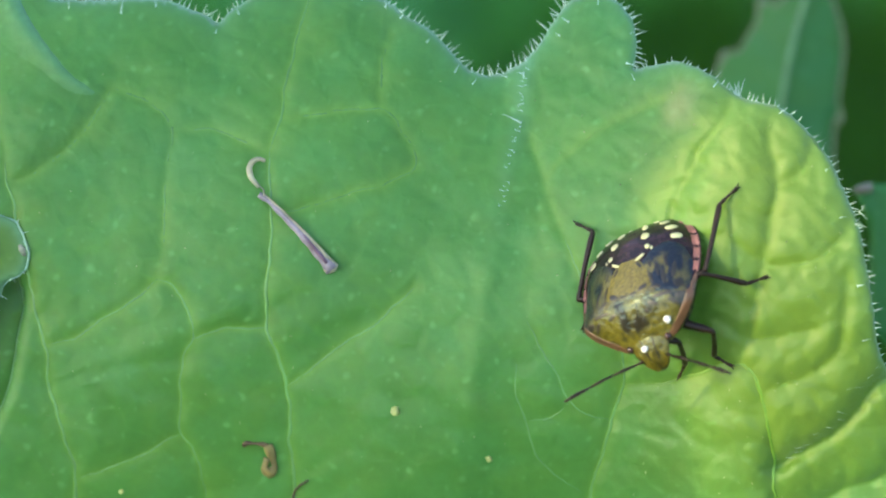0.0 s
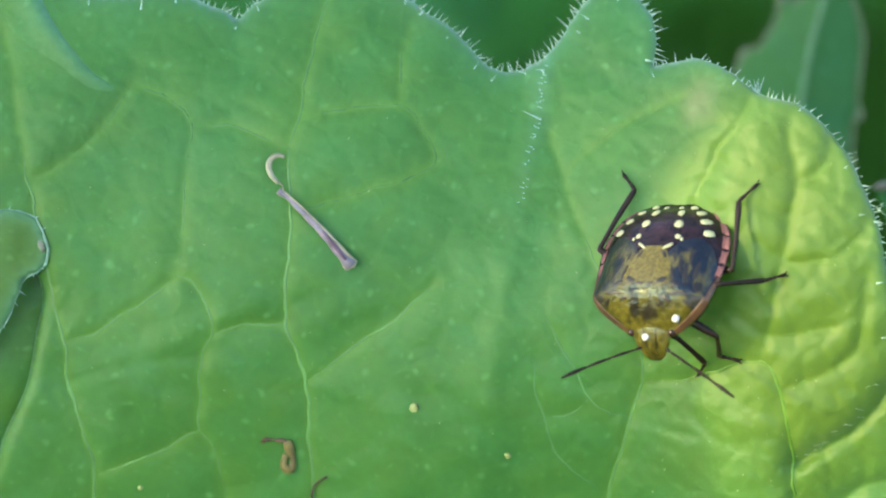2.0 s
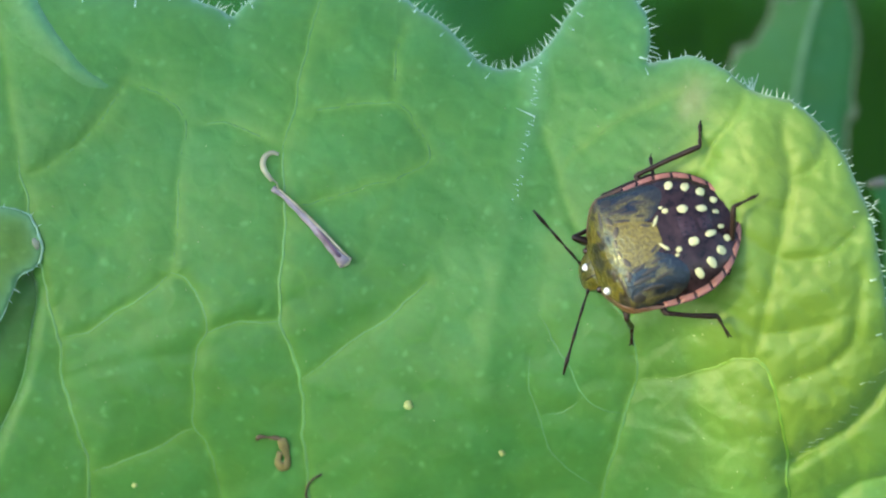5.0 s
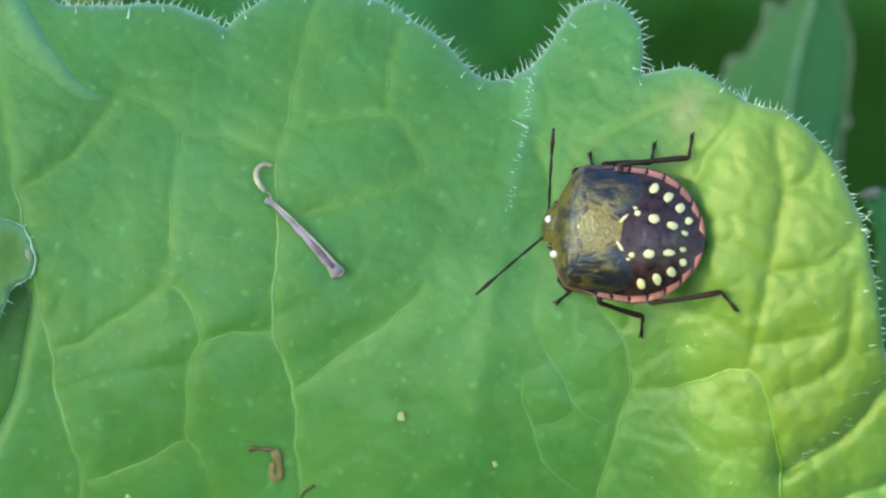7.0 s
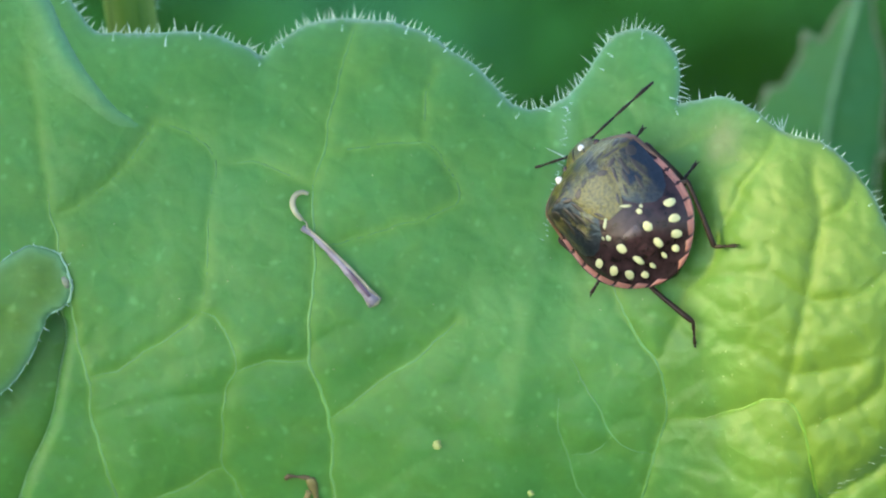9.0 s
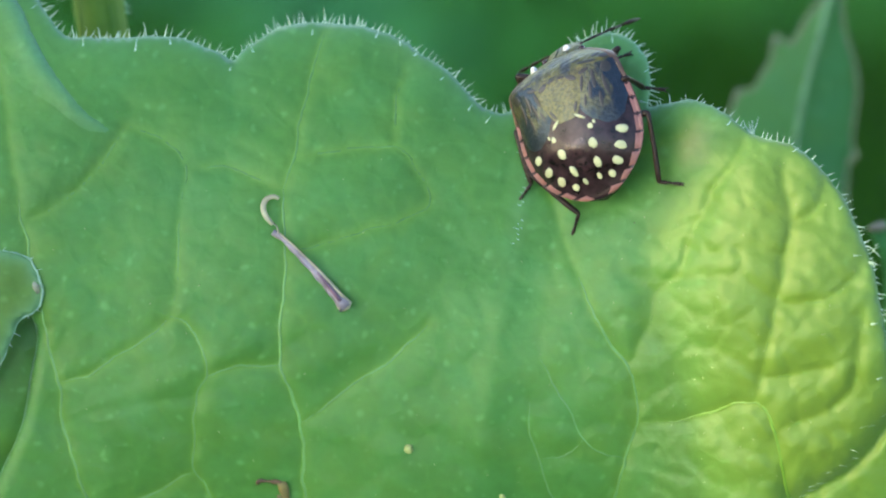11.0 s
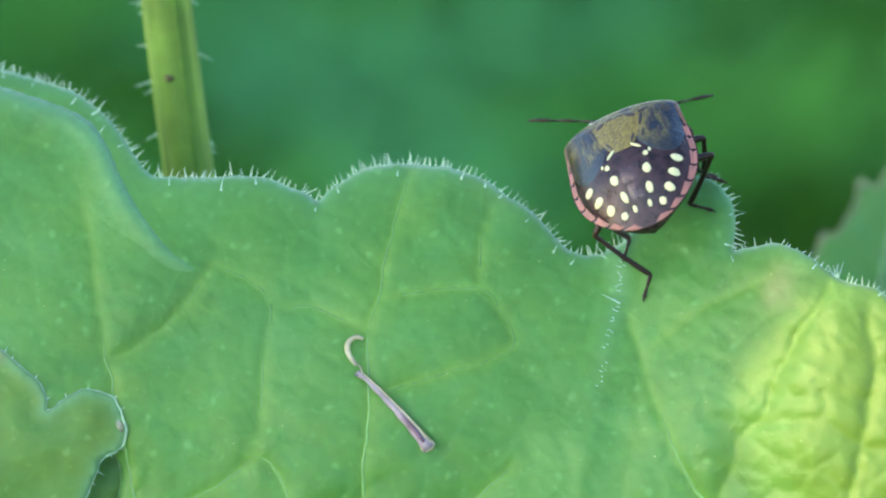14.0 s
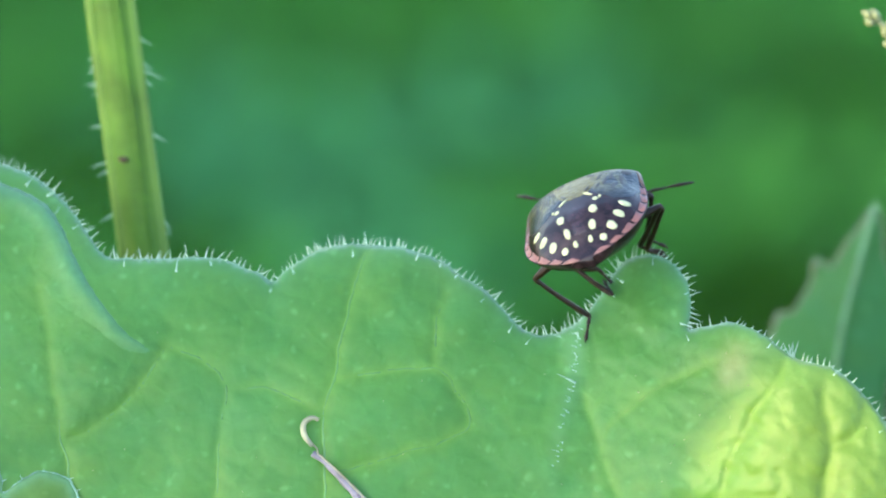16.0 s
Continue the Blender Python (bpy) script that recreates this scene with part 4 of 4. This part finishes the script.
# scutellum, wing pads, pronotum, head
patch("scutellum", -0.3, 2.8, lambda y: -float(np.interp(y, [-0.3, 0.0, 0.6, 2.7], [0.55, 0.85, 1.15, 1.9])), lambda y: float(np.interp(y, [-0.3, 0.0, 0.6, 2.7], [0.55, 0.85, 1.15, 1.9])), 0.03, MAT_OLIVE, "olive green scutellum")
for s in (1, -1):
    patch("wing_pad", -1.15, 2.8, lambda y: s * float(np.interp(y, [-1.15, -0.7, 0.1, 2.7], [2.2, 1.5, 0.95, 1.75])),
          lambda y: s * float(np.interp(y, [-1.15, -0.8, 0.3, 2.8], [2.7, 3.2, 3.6, 3.5])), 0.05, MAT_PAD, "dark streaked olive wing pad")
patch("pronotum", 2.45, 4.3, lambda y: -half(y) * 0.995, lambda y: half(y) * 0.995, 0.05, MAT_NECK, "bronze green pronotum with pitted surface", 26, 16, 0.14)


def ball(name, centre, radii, mat, label="", turn=None, parent=None):
    bm = bmesh.new()
    bmesh.ops.create_uvsphere(bm, u_segments=18, v_segments=12, radius=1)
    m = Matrix.Translation(Vector(centre) * MM) @ (turn or Matrix.Identity(4)) @ Matrix.Diagonal((*[r * MM for r in radii], 1))
    bm.transform(m)
    return part(name, bm, mat, parent or bug, label)


def head_mesh():
    prof = [(3.6, 1.15, 0.5), (4.1, 1.2, 0.52), (4.45, 1.12, 0.46), (4.8, 0.94, 0.4), (5.05, 0.7, 0.3), (5.2, 0.36, 0.15)]
    verts, faces = [], []
    for y, w, h in prof:
        drop = float(np.interp(y, [3.6, 4.1, 4.45, 4.8, 5.05, 5.2], [0, 0.1, 0.35, 0.75, 1.15, 1.45]))
        for k in range(16):
            a = 2 * math.pi * k / 16
            verts.append(Vector((w * math.cos(a), y, h * math.sin(a) + 0.1 - drop)) * MM)
    for j in range(len(prof) - 1):
        for k in range(16):
            faces.append((j * 16 + k, (j + 1) * 16 + k, (j + 1) * 16 + (k + 1) % 16, j * 16 + (k + 1) % 16))
    faces += [tuple(range(16)), tuple(range(80, 96))[::-1]]
    return verts, faces


head = part("head", head_mesh(), MAT_NECK, bug, "yellowish olive head")
for s in (1, -1):
    part("head_line", tube([Vector((s * x, y, z)) * MM for x, y, z in ((0.42, 4.05, 0.52), (0.36, 4.45, 0.2), (0.31, 4.8, -0.26), (0.22, 5.02, -0.74))], [r * MM for r in (0.03, 0.055, 0.05, 0.03)], 6), MAT_BLOT, head, "dark line")
    ball("eye", (s * 1.24, 4.15, 0.02), (0.22, 0.28, 0.26), MAT_EYE, "small dark eye", None, head)
ball("egg", (0.3, 4.52, 0.1), (0.22, 0.26, 0.15), MAT_EGG, "white oval egg stuck to the head")
ball("egg", (-1.72, 3.74, 0.92), (0.22, 0.27, 0.2), MAT_EGG, "white oval egg stuck to the pronotum")

for s in (1, -1):
    patch("pronotum_rim", 2.5, 4.25, lambda y: s * (half(y) - 0.36), lambda y: s * half(y) * 0.999, 0.1, MAT_RUST, "rust-coloured pronotum rim", 6, 12, 0.3)
for y0, y1, wd in ((-2.4, -1.5, 0.6), (-3.35, -2.6, 0.42)):
    patch("gland_plate", y0, y1, lambda y: -wd, lambda y: wd * (0.8 + 0.2 * math.sin(3 * y)), 0.035, MAT_GLAND, "reddish brown plate", 10, 8, 0.5)

# pink rim plates, cut by dark joints
RIM_Y = [(-4.8, -4.4, 0.5), (-4.33, -3.82, 0.78), (-3.74, -3.02, 0.855), (-2.93, -2.05, 0.882), (-1.96, -1.0, 0.895), (-0.92, 0.02, 0.905), (0.1, 0.98, 0.915)]
for s in (1, -1):
    for y0, y1, inside in RIM_Y:
        patch("rim_plate", y0 + 0.03, y1 - 0.03, lambda y: s * half(y) * inside, lambda y: s * half(y) * 0.985, 0.1, MAT_PINK, "", 6, 7, 0.25)
    patch("pad_rim", 1.0, 2.5, lambda y: s * half(y) * 0.945, lambda y: s * half(y) * 0.998, 0.07, MAT_RUST, "dull pinkish brown rim", 5, 12, 0.3)


def spot(x, y, a, b, turn=0.0, mat=None, rise=0.0, name="cream_spot", bulge=1.0):
    """A raised oval spot on the back, with a slightly uneven outline."""
    verts, faces = [back_at(x, y, 0.06 * bulge + rise)], []
    n = 16
    for ring, (r, lift) in enumerate(((0.6, 0.055), (0.9, 0.035), (1.0, -0.02))):
        for k in range(n):
            c = 2 * math.pi * k / n
            r_ = r * (1 + 0.16 * noise.noise(Vector((x * 3 + math.cos(c), y * 3 + math.sin(c), 6))))
            p, q = a * r_ * math.cos(c), b * r_ * math.sin(c)
            verts.append(back_at(x + p * math.cos(turn) - q * math.sin(turn), y + p * math.sin(turn) + q * math.cos(turn), lift * bulge + rise))
    faces += [(0, 1 + k, 1 + (k + 1) % n) for k in range(n)]
    for r in range(2):
        faces += [(1 + r * n + k, 1 + (r + 1) * n + k, 1 + (r + 1) * n + (k + 1) % n, 1 + r * n + (k + 1) % n) for k in range(n)]
    part(name, (verts, faces), mat or MAT_SPOT, bug)


SPOTS = [(2.8, -1.67, 0.33, 0.27), (2.4, -2.54, 0.34, 0.26), (1.88, -3.27, 0.3, 0.26), (1.22, -3.82, 0.24, 0.22), (1.03, -2.0, 0.28, 0.34),
         (0.79, -3.05, 0.22, 0.34), (0.47, -3.72, 0.15, 0.2), (1.22, -1.04, 0.17, 0.2)]
for s in (1, -1):
    for x, y, a, b in SPOTS:
        spot(s * x, y, a * 0.94, b * 0.92, -s * 0.2)
    spot(s * 0.8, -0.3, 0.09, 0.36, s * 0.9)
    spot(s * 1.5, -0.85, 0.09, 0.12)
    for x, y, a, b, turn, up in ((0.95, 2.05, 0.34, 0.17, 0.5, 0.05), (0.33, 2.28, 0.24, 0.1, 0.2, 0.05), (1.75, 2.2, 0.34, 0.14, -0.3, 0.06), (1.5, 1.5, 0.1, 0.5, 0.3, 0.06), (1.85, 0.95, 0.11, 0.55, 0.22, 0.06),
                                 (2.2, 1.55, 0.12, 0.6, 0.1, 0.06), (2.3, 0.3, 0.1, 0.5, 0.12, 0.06), (2.75, 1.1, 0.13, 0.65, -0.05, 0.06), (1.42, 0.45, 0.09, 0.35, 0.3, 0.06), (3.0, 2.1, 0.28, 0.34, 0.1, 0.06),
                                 (2.05, 2.72, 0.6, 0.1, 0.1, 0.06), (3.0, 2.85, 0.32, 0.16, 0.3, 0.06), (0.84, 3.3, 0.12, 0.11, 0, 0.06), (0.75, 0.3, 0.1, 0.3, 0.5, 0.05), (1.35, 3.05, 0.3, 0.1, -0.2, 0.06), (2.5, 3.1, 0.26, 0.12, -0.5, 0.06)):
        spot(s * x, y, a, b, -s * turn, MAT_BLOT, up - 0.005, "dark_streak", 0.2)

# legs and feelers: the thigh turns at the body, the shin at the knee, the foot at the ankle
LEGS = {}
SIZES = {"front": (2.5, 2.7, 1.3), "middle": (2.9, 3.2, 1.4), "hind": (3.1, 4.1, 1.5)}
HIPS = {"front": (1.15, 2.7), "middle": (1.35, 1.2), "hind": (1.4, -0.4)}


def rod(length, rows, sag=0.0):
    """A limb along y: rows of share of the length and radius."""
    return tube([Vector((0, s * length, sag * math.sin(math.pi * min(1, max(0, s))))) * MM for s, _ in rows], [r * MM for _, r in rows], 10)


for row in ("front", "middle", "hind"):
    fem, tib, tar = SIZES[row]
    for s in (1, -1):
        upper = part("thigh", rod(fem, ((-0.02, 0.14), (0.05, 0.22), (0.4, 0.27), (0.75, 0.25), (0.93, 0.2), (1.02, 0.14)), 0.1), MAT_LEG, bug, "blackish brown thigh")
        lower = part("shin", rod(tib, ((-0.02, 0.11), (0.04, 0.165), (0.12, 0.14), (0.5, 0.15), (0.85, 0.18), (0.97, 0.165), (1.01, 0.1)), 0.06), MAT_LEG, bug, "thin ridged dark shin")
        foot = part("foot", joined([rod(tar, ((-0.04, 0.07), (0.03, 0.115), (0.3, 0.12), (0.36, 0.08))), rod(tar, ((0.34, 0.07), (0.42, 0.09), (0.52, 0.085), (0.57, 0.06))),
                                    rod(tar, ((0.55, 0.06), (0.64, 0.09), (0.85, 0.12), (0.94, 0.1), (0.98, 0.05)))]
                                   + [tube([Vector((e * 0.05, tar * 0.92, 0)) * MM, Vector((e * 0.13, tar * 1.04, 0)) * MM, Vector((e * 0.12, tar * 1.12, -0.08)) * MM], [r * MM for r in (0.05, 0.04, 0.012)], 5) for e in (1, -1)]), MAT_LEG, lower, "jointed foot with two claws")
        LEGS[row, s] = upper, lower, foot
FEELERS = {}
for s in (1, -1):
    pieces = [tube([Vector((0, a, z0)) * MM, Vector((0, (a + b) / 2, (z0 + z1) / 2 + 0.03)) * MM, Vector((0, b, z1)) * MM], [r * MM for r in (0.06, r1, 0.065)], 7)
              for a, b, z0, z1, r1 in ((0, 0.6, 0, 0.05, 0.11), (0.6, 2.2, 0.05, 0.12, 0.095), (2.2, 3.7, 0.12, 0.08, 0.105), (3.7, 5.4, 0.08, -0.05, 0.13))]
    FEELERS[s] = part("antenna", joined(pieces), MAT_LEG, bug, "thin black jointed antenna")


# ---- what moves ----
# seconds, place of the body's middle on the plan, heading in degrees (0: to the right, 90: up), nose-up pitch, roll to its right, height over the blade
BODY = [(0.0, 1158, 516, 270.4, 38.6, 31.6, 1.9), (0.5, 1153.4, 510.4, 266, 36, 32, 1.9), (1.0, 1148.3, 504.8, 258.5, 33.4, 29.5, 1.9), (1.5, 1156.4, 496.7, 257.4, 29.3, 29.5, 1.9), (2.0, 1157.7, 493.2, 255.7, 27.8, 28.3, 1.9), 
        (2.5, 1160.8, 488.4, 252.8, 22, 27.6, 2.0), (3.0, 1164.9, 485.2, 245.6, 15, 23.6, 2.0), (3.5, 1170.7, 485.2, 235.5, 5.6, 24.8, 2.0), (4.0, 1178.4, 478.9, 223.6, 2.5, 23.7, 2.0), (4.5, 1173.5, 465.8, 211, -3.1, 20.4, 2.0), 
        (4.7, 1166, 459, 206, -4.3, 18.7, 2.0), (5.7, 1138, 439, 189, -8.5, 11, 1.9), (6.8, 1114.9, 421.9, 177.4, -11.4, 4.7, 1.8), (7.0, 1104.8, 414.8, 172.5, -13.3, 2.1, 1.8), (7.5, 1075.8, 409.2, 164.1, -14.7, -1.2, 1.8), 
        (8.0, 1063.1, 389.7, 152.1, -13.3, -6.5, 1.8), (8.5, 1055.4, 363.5, 136.4, -12.6, -14.2, 1.8), (8.7, 1046, 348, 132.5, -12.4, -15, 1.8), (9.7, 1030, 262, 117, -13, -19, 1.9), (10.8, 1023.3, 184.1, 105.4, -13.9, -22, 2.0), 
        (11.0, 1018.3, 157.8, 105.1, -15, -23.2, 2.1), (11.5, 1005.8, 109.5, 106, -15.8, -22.6, 2.2), (12.0, 995.6, 76.9, 106.4, -22.3, -17.2, 2.4), (12.5, 984.6, 41.3, 105.1, -26.4, -19.6, 2.6), (13.0, 975.5, 9.4, 103.3, -31.3, -17.4, 2.6), 
        (13.5, 972, -2.5, 104.3, -36, -13.7, 2.6), (14.0, 962, -10.8, 103.7, -40.6, -13.9, 2.6), (14.5, 958.7, -23.3, 108.9, -46.3, -11.4, 2.6), (15.0, 961.6, -35.4, 106.5, -55.7, -11.1, 2.6), (15.5, 958.1, -37.4, 103.8, -63, -12.5, 2.6), 
        (16.0, 961.4, -46, 84.6, -64, -29.3, 2.6)]


def eased(rows, t):
    """The row at t seconds, between its neighbours."""
    k = max(i for i in range(len(rows)) if rows[i][0] <= t + 1e-6)
    if k == len(rows) - 1:
        return rows[k][1:]
    a, b = rows[k], rows[k + 1]
    s = (t - a[0]) / (b[0] - a[0])
    return tuple(p + (q - p) * s for p, q in zip(a[1:], b[1:]))


def body_pose(t):
    x, y, head_deg, pitch, roll, up = eased(BODY, t)
    w = height_at(min(x, 1500), max(y, 150)) + up
    turn = pose(0, 0, 0, 0, 0, head_deg - 90) @ pose(0, 0, 0, pitch, 0, 0) @ pose(0, 0, 0, 0, roll, 0)
    return SHEET @ Matrix.Translation(loc(x, y, w)) @ turn


# seconds, place of the ankle and of the claws on the plan
FEET = {
    ("front", -1): [(0, 1276, 640, 1319, 664), (0.5, 1268, 647, 1310, 661), (1, 1251, 647, 1294, 655), (3.5, 1251, 636, 1297, 656), (4, 1249, 638, 1268, 670), (4.5, 1114, 601, 1116, 634),
                    (5.6, 1085, 590, 1075, 628), (6.8, 1058, 567, 1036, 606), (7, 1010, 515, 985, 536), (7.5, 1010, 445, 990, 455), (8.5, 1000, 360, 975, 350), (9.7, 960, 240, 930, 225),
                    (10.8, 940, 150, 915, 140), (11.5, 905, 50, 881, 28), (12.5, 950, 90, 930, 60), (14, 985, 80, 965, 55), (16, 1000, 70, 985, 45)],
    ("front", 1): [(0, 1225, 655, 1206, 692), (2, 1227, 658, 1207, 693), (2.5, 1203, 657, 1194, 681), (3, 1150, 590, 1130, 610), (3.5, 1085, 540, 1060, 545), (4.5, 1075, 430, 1060, 405),
                   (5.6, 1055, 350, 1045, 320), (6.8, 1049, 299, 1043, 269), (7.5, 1049, 299, 1042, 269), (8, 1050, 290, 1058, 265), (8.5, 1047, 215, 1080, 170), (9.7, 1075, 150, 1100, 125),
                   (10.8, 1070, 50, 1095, 40), (11.5, 1077, -18, 1107, 10), (12.5, 1075, -5, 1105, 5), (14, 1070, -10, 1100, 0), (15.5, 1055, -30, 1085, -50), (16, 1060, -30, 1085, -20)],
    ("middle", -1): [(0, 1334, 512, 1369, 500), (3, 1330, 511, 1368, 501), (3.5, 1329, 508, 1369, 507), (4, 1277, 580, 1306, 614), (4.5, 1277, 576, 1305, 615), (5.6, 1200, 590, 1205, 630),
                     (6.8, 1138, 560, 1134, 602), (7.5, 1136, 556, 1134, 600), (8, 1076, 549, 1062, 591), (8.5, 1010, 450, 990, 485), (9.7, 965, 370, 945, 395), (10.8, 972, 313, 960, 323),
                     (11, 928, 267, 915, 285), (11.5, 935, 200, 930, 225), (12.5, 955, 150, 946, 174), (13, 940, 145, 930, 170), (14, 952, 112, 944, 139), (15, 974, 54, 980, 81), (15.5, 966, 55, 975, 82), (16, 975, 24, 997, 47)],
    ("middle", 1): [(0, 1060, 560, 1045, 590), (2.8, 1050, 500, 1035, 530), (3.5, 1110, 430, 1100, 405), (4, 1130, 390, 1122, 370), (4.5, 1142, 340, 1136, 312), (5.6, 1150, 300, 1152, 268), (6.8, 1153, 288, 1158, 254),
                    (8, 1150, 286, 1161, 254), (8.5, 1143, 282, 1162, 253), (9.7, 1150, 200, 1180, 180), (10.8, 1156, 106, 1192, 81), (11, 1126, 97, 1160, 100), (11.5, 1123, 95, 1155, 113),
                    (12.5, 1094, 14, 1120, 11), (14, 1082, -1, 1119, 10), (15, 1060, -10, 1085, 0), (16, 1060, -10, 1075, -5)],
    ("hind", -1): [(0, 1286, 371, 1318, 341), (4.5, 1287, 365, 1319, 339), (5.6, 1285, 450, 1315, 470), (6.8, 1280, 517, 1307, 554), (7, 1277, 517, 1306, 553), (7.5, 1261, 530, 1279, 571),
                   (8, 1168, 522, 1172, 572), (8.7, 1169, 523, 1173, 573), (9.7, 1060, 430, 1055, 460), (10.8, 1010, 329, 1006, 346), (11, 1012, 320, 1005, 344), (11.5, 1019, 306, 1004, 344), (12, 1021, 303, 1014, 340),
                   (12.5, 985, 190, 979, 222), (13, 990, 178, 976, 221), (14, 989, 176, 976, 222), (14.5, 966, 170, 939, 211), (15, 965, 108, 949, 148), (16, 960, 108, 953, 149)],
    ("hind", 1): [(0, 1062, 419, 1032, 405), (1.5, 1060, 416, 1032, 404), (2, 1102, 351, 1080, 322), (2.5, 1063, 398, 1021, 385), (3, 1111, 334, 1082, 307), (3.5, 1230, 277, 1226, 242), (4.5, 1227, 279, 1227, 241),
                  (7, 1219, 280, 1225, 239), (7.5, 1218, 390, 1250, 390), (8.5, 1204, 399, 1249, 396), (9.7, 1180, 320, 1222, 320), (10.8, 1154, 264, 1196, 268), (11.5, 1152, 262, 1198, 262), (12, 1097, 161, 1138, 159),
                  (12.5, 1097, 161, 1137, 158), (13, 1099, 141, 1140, 155), (13.5, 1090, 26, 1132, 31), (14, 1057, 50, 1099, 61), (14.5, 1060, 52, 1100, 57), (15, 1059, 49, 1100, 46), (15.5, 1054, -25, 1061, -4), (16, 1048, -16, 1070, -11)],
}
TIPS = {
    1: [(0, 1015, 717), (0.5, 975, 649), (1.0, 946, 653), (1.5, 1126, 728), (2.0, 990, 675), (2.5, 1012, 649), (3.0, 972, 572), (3.5, 977, 533), (4.0, 961, 475), (4.5, 964, 484), (5.6, 950, 350), (6.8, 943, 229), (7, 977, 254),
        (7.5, 957, 280), (8.0, 1019, 153), (8.5, 1090, 130), (8.7, 1085, 110), (10.8, 1115, 0), (11, 1098, -20), (11.5, 1085, -74), (12.0, 1030, -50), (12.5, 1089, -85), (13, 1089, -107), (13.5, 1045, -100), (14.0, 1084, -144),
        (14.5, 1020, -120), (15, 1030, -105), (15.5, 1099, -129), (16, 1153, -134)],
    -1: [(0, 1256, 655), (0.5, 1233, 665), (1, 1231, 684), (1.5, 1255, 688), (2, 1248, 697), (2.5, 1234, 716), (3.0, 1208, 756), (3.5, 1149, 772), (4, 1089, 754), (4.5, 1028, 728), (5.6, 930, 640), (6.8, 846, 549), (7, 831, 531),
         (7.5, 802, 502), (8.0, 985, 415), (8.5, 845, 294), (10.8, 935, 95), (11, 930, 55), (11.5, 848, -43), (12.0, 828, 16), (12.5, 807, -55), (13, 807, -101), (13.5, 799, -100), (14, 779, -99), (14.5, 900, -60), (15, 880, -40),
         (15.5, 795, -74), (16, 856, -104)],
}


def held(rows, t):
    """Ankle and claws at t seconds, and how far the foot is raised on the way between two footholds."""
    k = max(i for i in range(len(rows)) if rows[i][0] <= t + 1e-6)
    if k == len(rows) - 1:
        return rows[k][1:], 0.0
    a, b = rows[k], rows[k + 1]
    s = float(step01((t - a[0]) / (b[0] - a[0]), 0.2, 1.0))
    way = min(1.0, math.hypot(b[3] - a[3], b[4] - a[4]) / 40)
    return tuple(p + (q - p) * s for p, q in zip(a[1:], b[1:])), math.sin(math.pi * s) * way


def aim_y(origin, way, up):
    """A pose whose y axis runs along way and whose z axis leans to up."""
    y = way.normalized()
    z = (up - y * up.dot(y)).normalized()
    x = y.cross(z)
    return Matrix(((x.x, y.x, z.x, origin.x), (x.y, y.y, z.y, origin.y), (x.z, y.z, z.z, origin.z), (0, 0, 0, 1)))


def stand(x, y):
    """Height of what a foot stands on."""
    return height_at(x, y) if y > 0 else height_at(x, max(y, 20)) - 0.6


def leg_poses(row, s, t, inverse):
    fem, tib, tar = (v * MM for v in SIZES[row])
    hip = Vector((s * HIPS[row][0], HIPS[row][1], -0.55)) * MM
    (ax, ay, tx, ty), air = held(FEET[row, s], t)
    ankle = inverse @ (SHEET @ loc(ax, ay, stand(ax, ay) + 0.55 + 0.9 * air))
    claws = inverse @ (SHEET @ loc(tx, ty, stand(tx, ty) + 0.12 + 0.9 * air))
    d = ankle - hip
    reach = min(max(d.length, abs(fem - tib) * 1.05), (fem + tib) * 0.985)
    way = d.normalized()
    out = s * float(np.interp(t, [2.4, 3.2], [-1, 1])) if row == "front" and s > 0 else s
    lift = float(np.interp(t, [3.5, 4.2, 5.0, 6.0], [0.4, -0.6, -0.6, 0.4])) if row == "hind" and s < 0 else 0.4
    up = Vector((out, 0.25 if row == "front" else 0.0, lift))
    side = (up - way * up.dot(way)).normalized()
    c = (fem * fem + reach * reach - tib * tib) / (2 * fem * reach)
    knee = hip + way * fem * c + side * fem * math.sqrt(max(0.0, 1 - c * c))
    end = hip + way * reach
    upper = aim_y(hip, knee - hip, side)
    lower = aim_y(knee, end - knee, side)
    foot = aim_y(end, claws - ankle, side)
    return upper, lower, lower.inverted() @ foot


def motions():
    times = sorted({r[0] for r in BODY} | {0.25 * k for k in range(65)})
    poses = {t: body_pose(t) for t in times}
    walk(bug, [(t, poses[t]) for t in times])
    for (row, s), pieces in LEGS.items():
        chain = [(t, leg_poses(row, s, t, poses[t].inverted())) for t in times]
        for k, piece in enumerate(pieces):
            walk(piece, [(t, p[k]) for t, p in chain])
    for s, feeler in FEELERS.items():
        rows = []
        for t in times:
            inv = poses[t].inverted()
            x, y = eased(TIPS[s], t)
            root = Vector((s * 0.6, 4.75, -0.7)) * MM
            mid = SHEET.inverted() @ poses[t] @ root
            tip = loc(x, y, mid.z * 1000)
            flat = (tip - mid).length
            tip.z += math.sqrt(max(0.0, (5.4 * MM) ** 2 - flat ** 2)) * (float(np.interp(t, [7.5, 7.9, 8.2, 8.5], [0.5, -0.9, -0.9, 0.5])) if s < 0 and t < 9 else 0.5 if t < 9 else -0.6)
            rows.append((t, aim_y(root, inv @ (SHEET @ tip) - root, Vector((0, 0, 1)))))
        walk(feeler, rows)


motions()
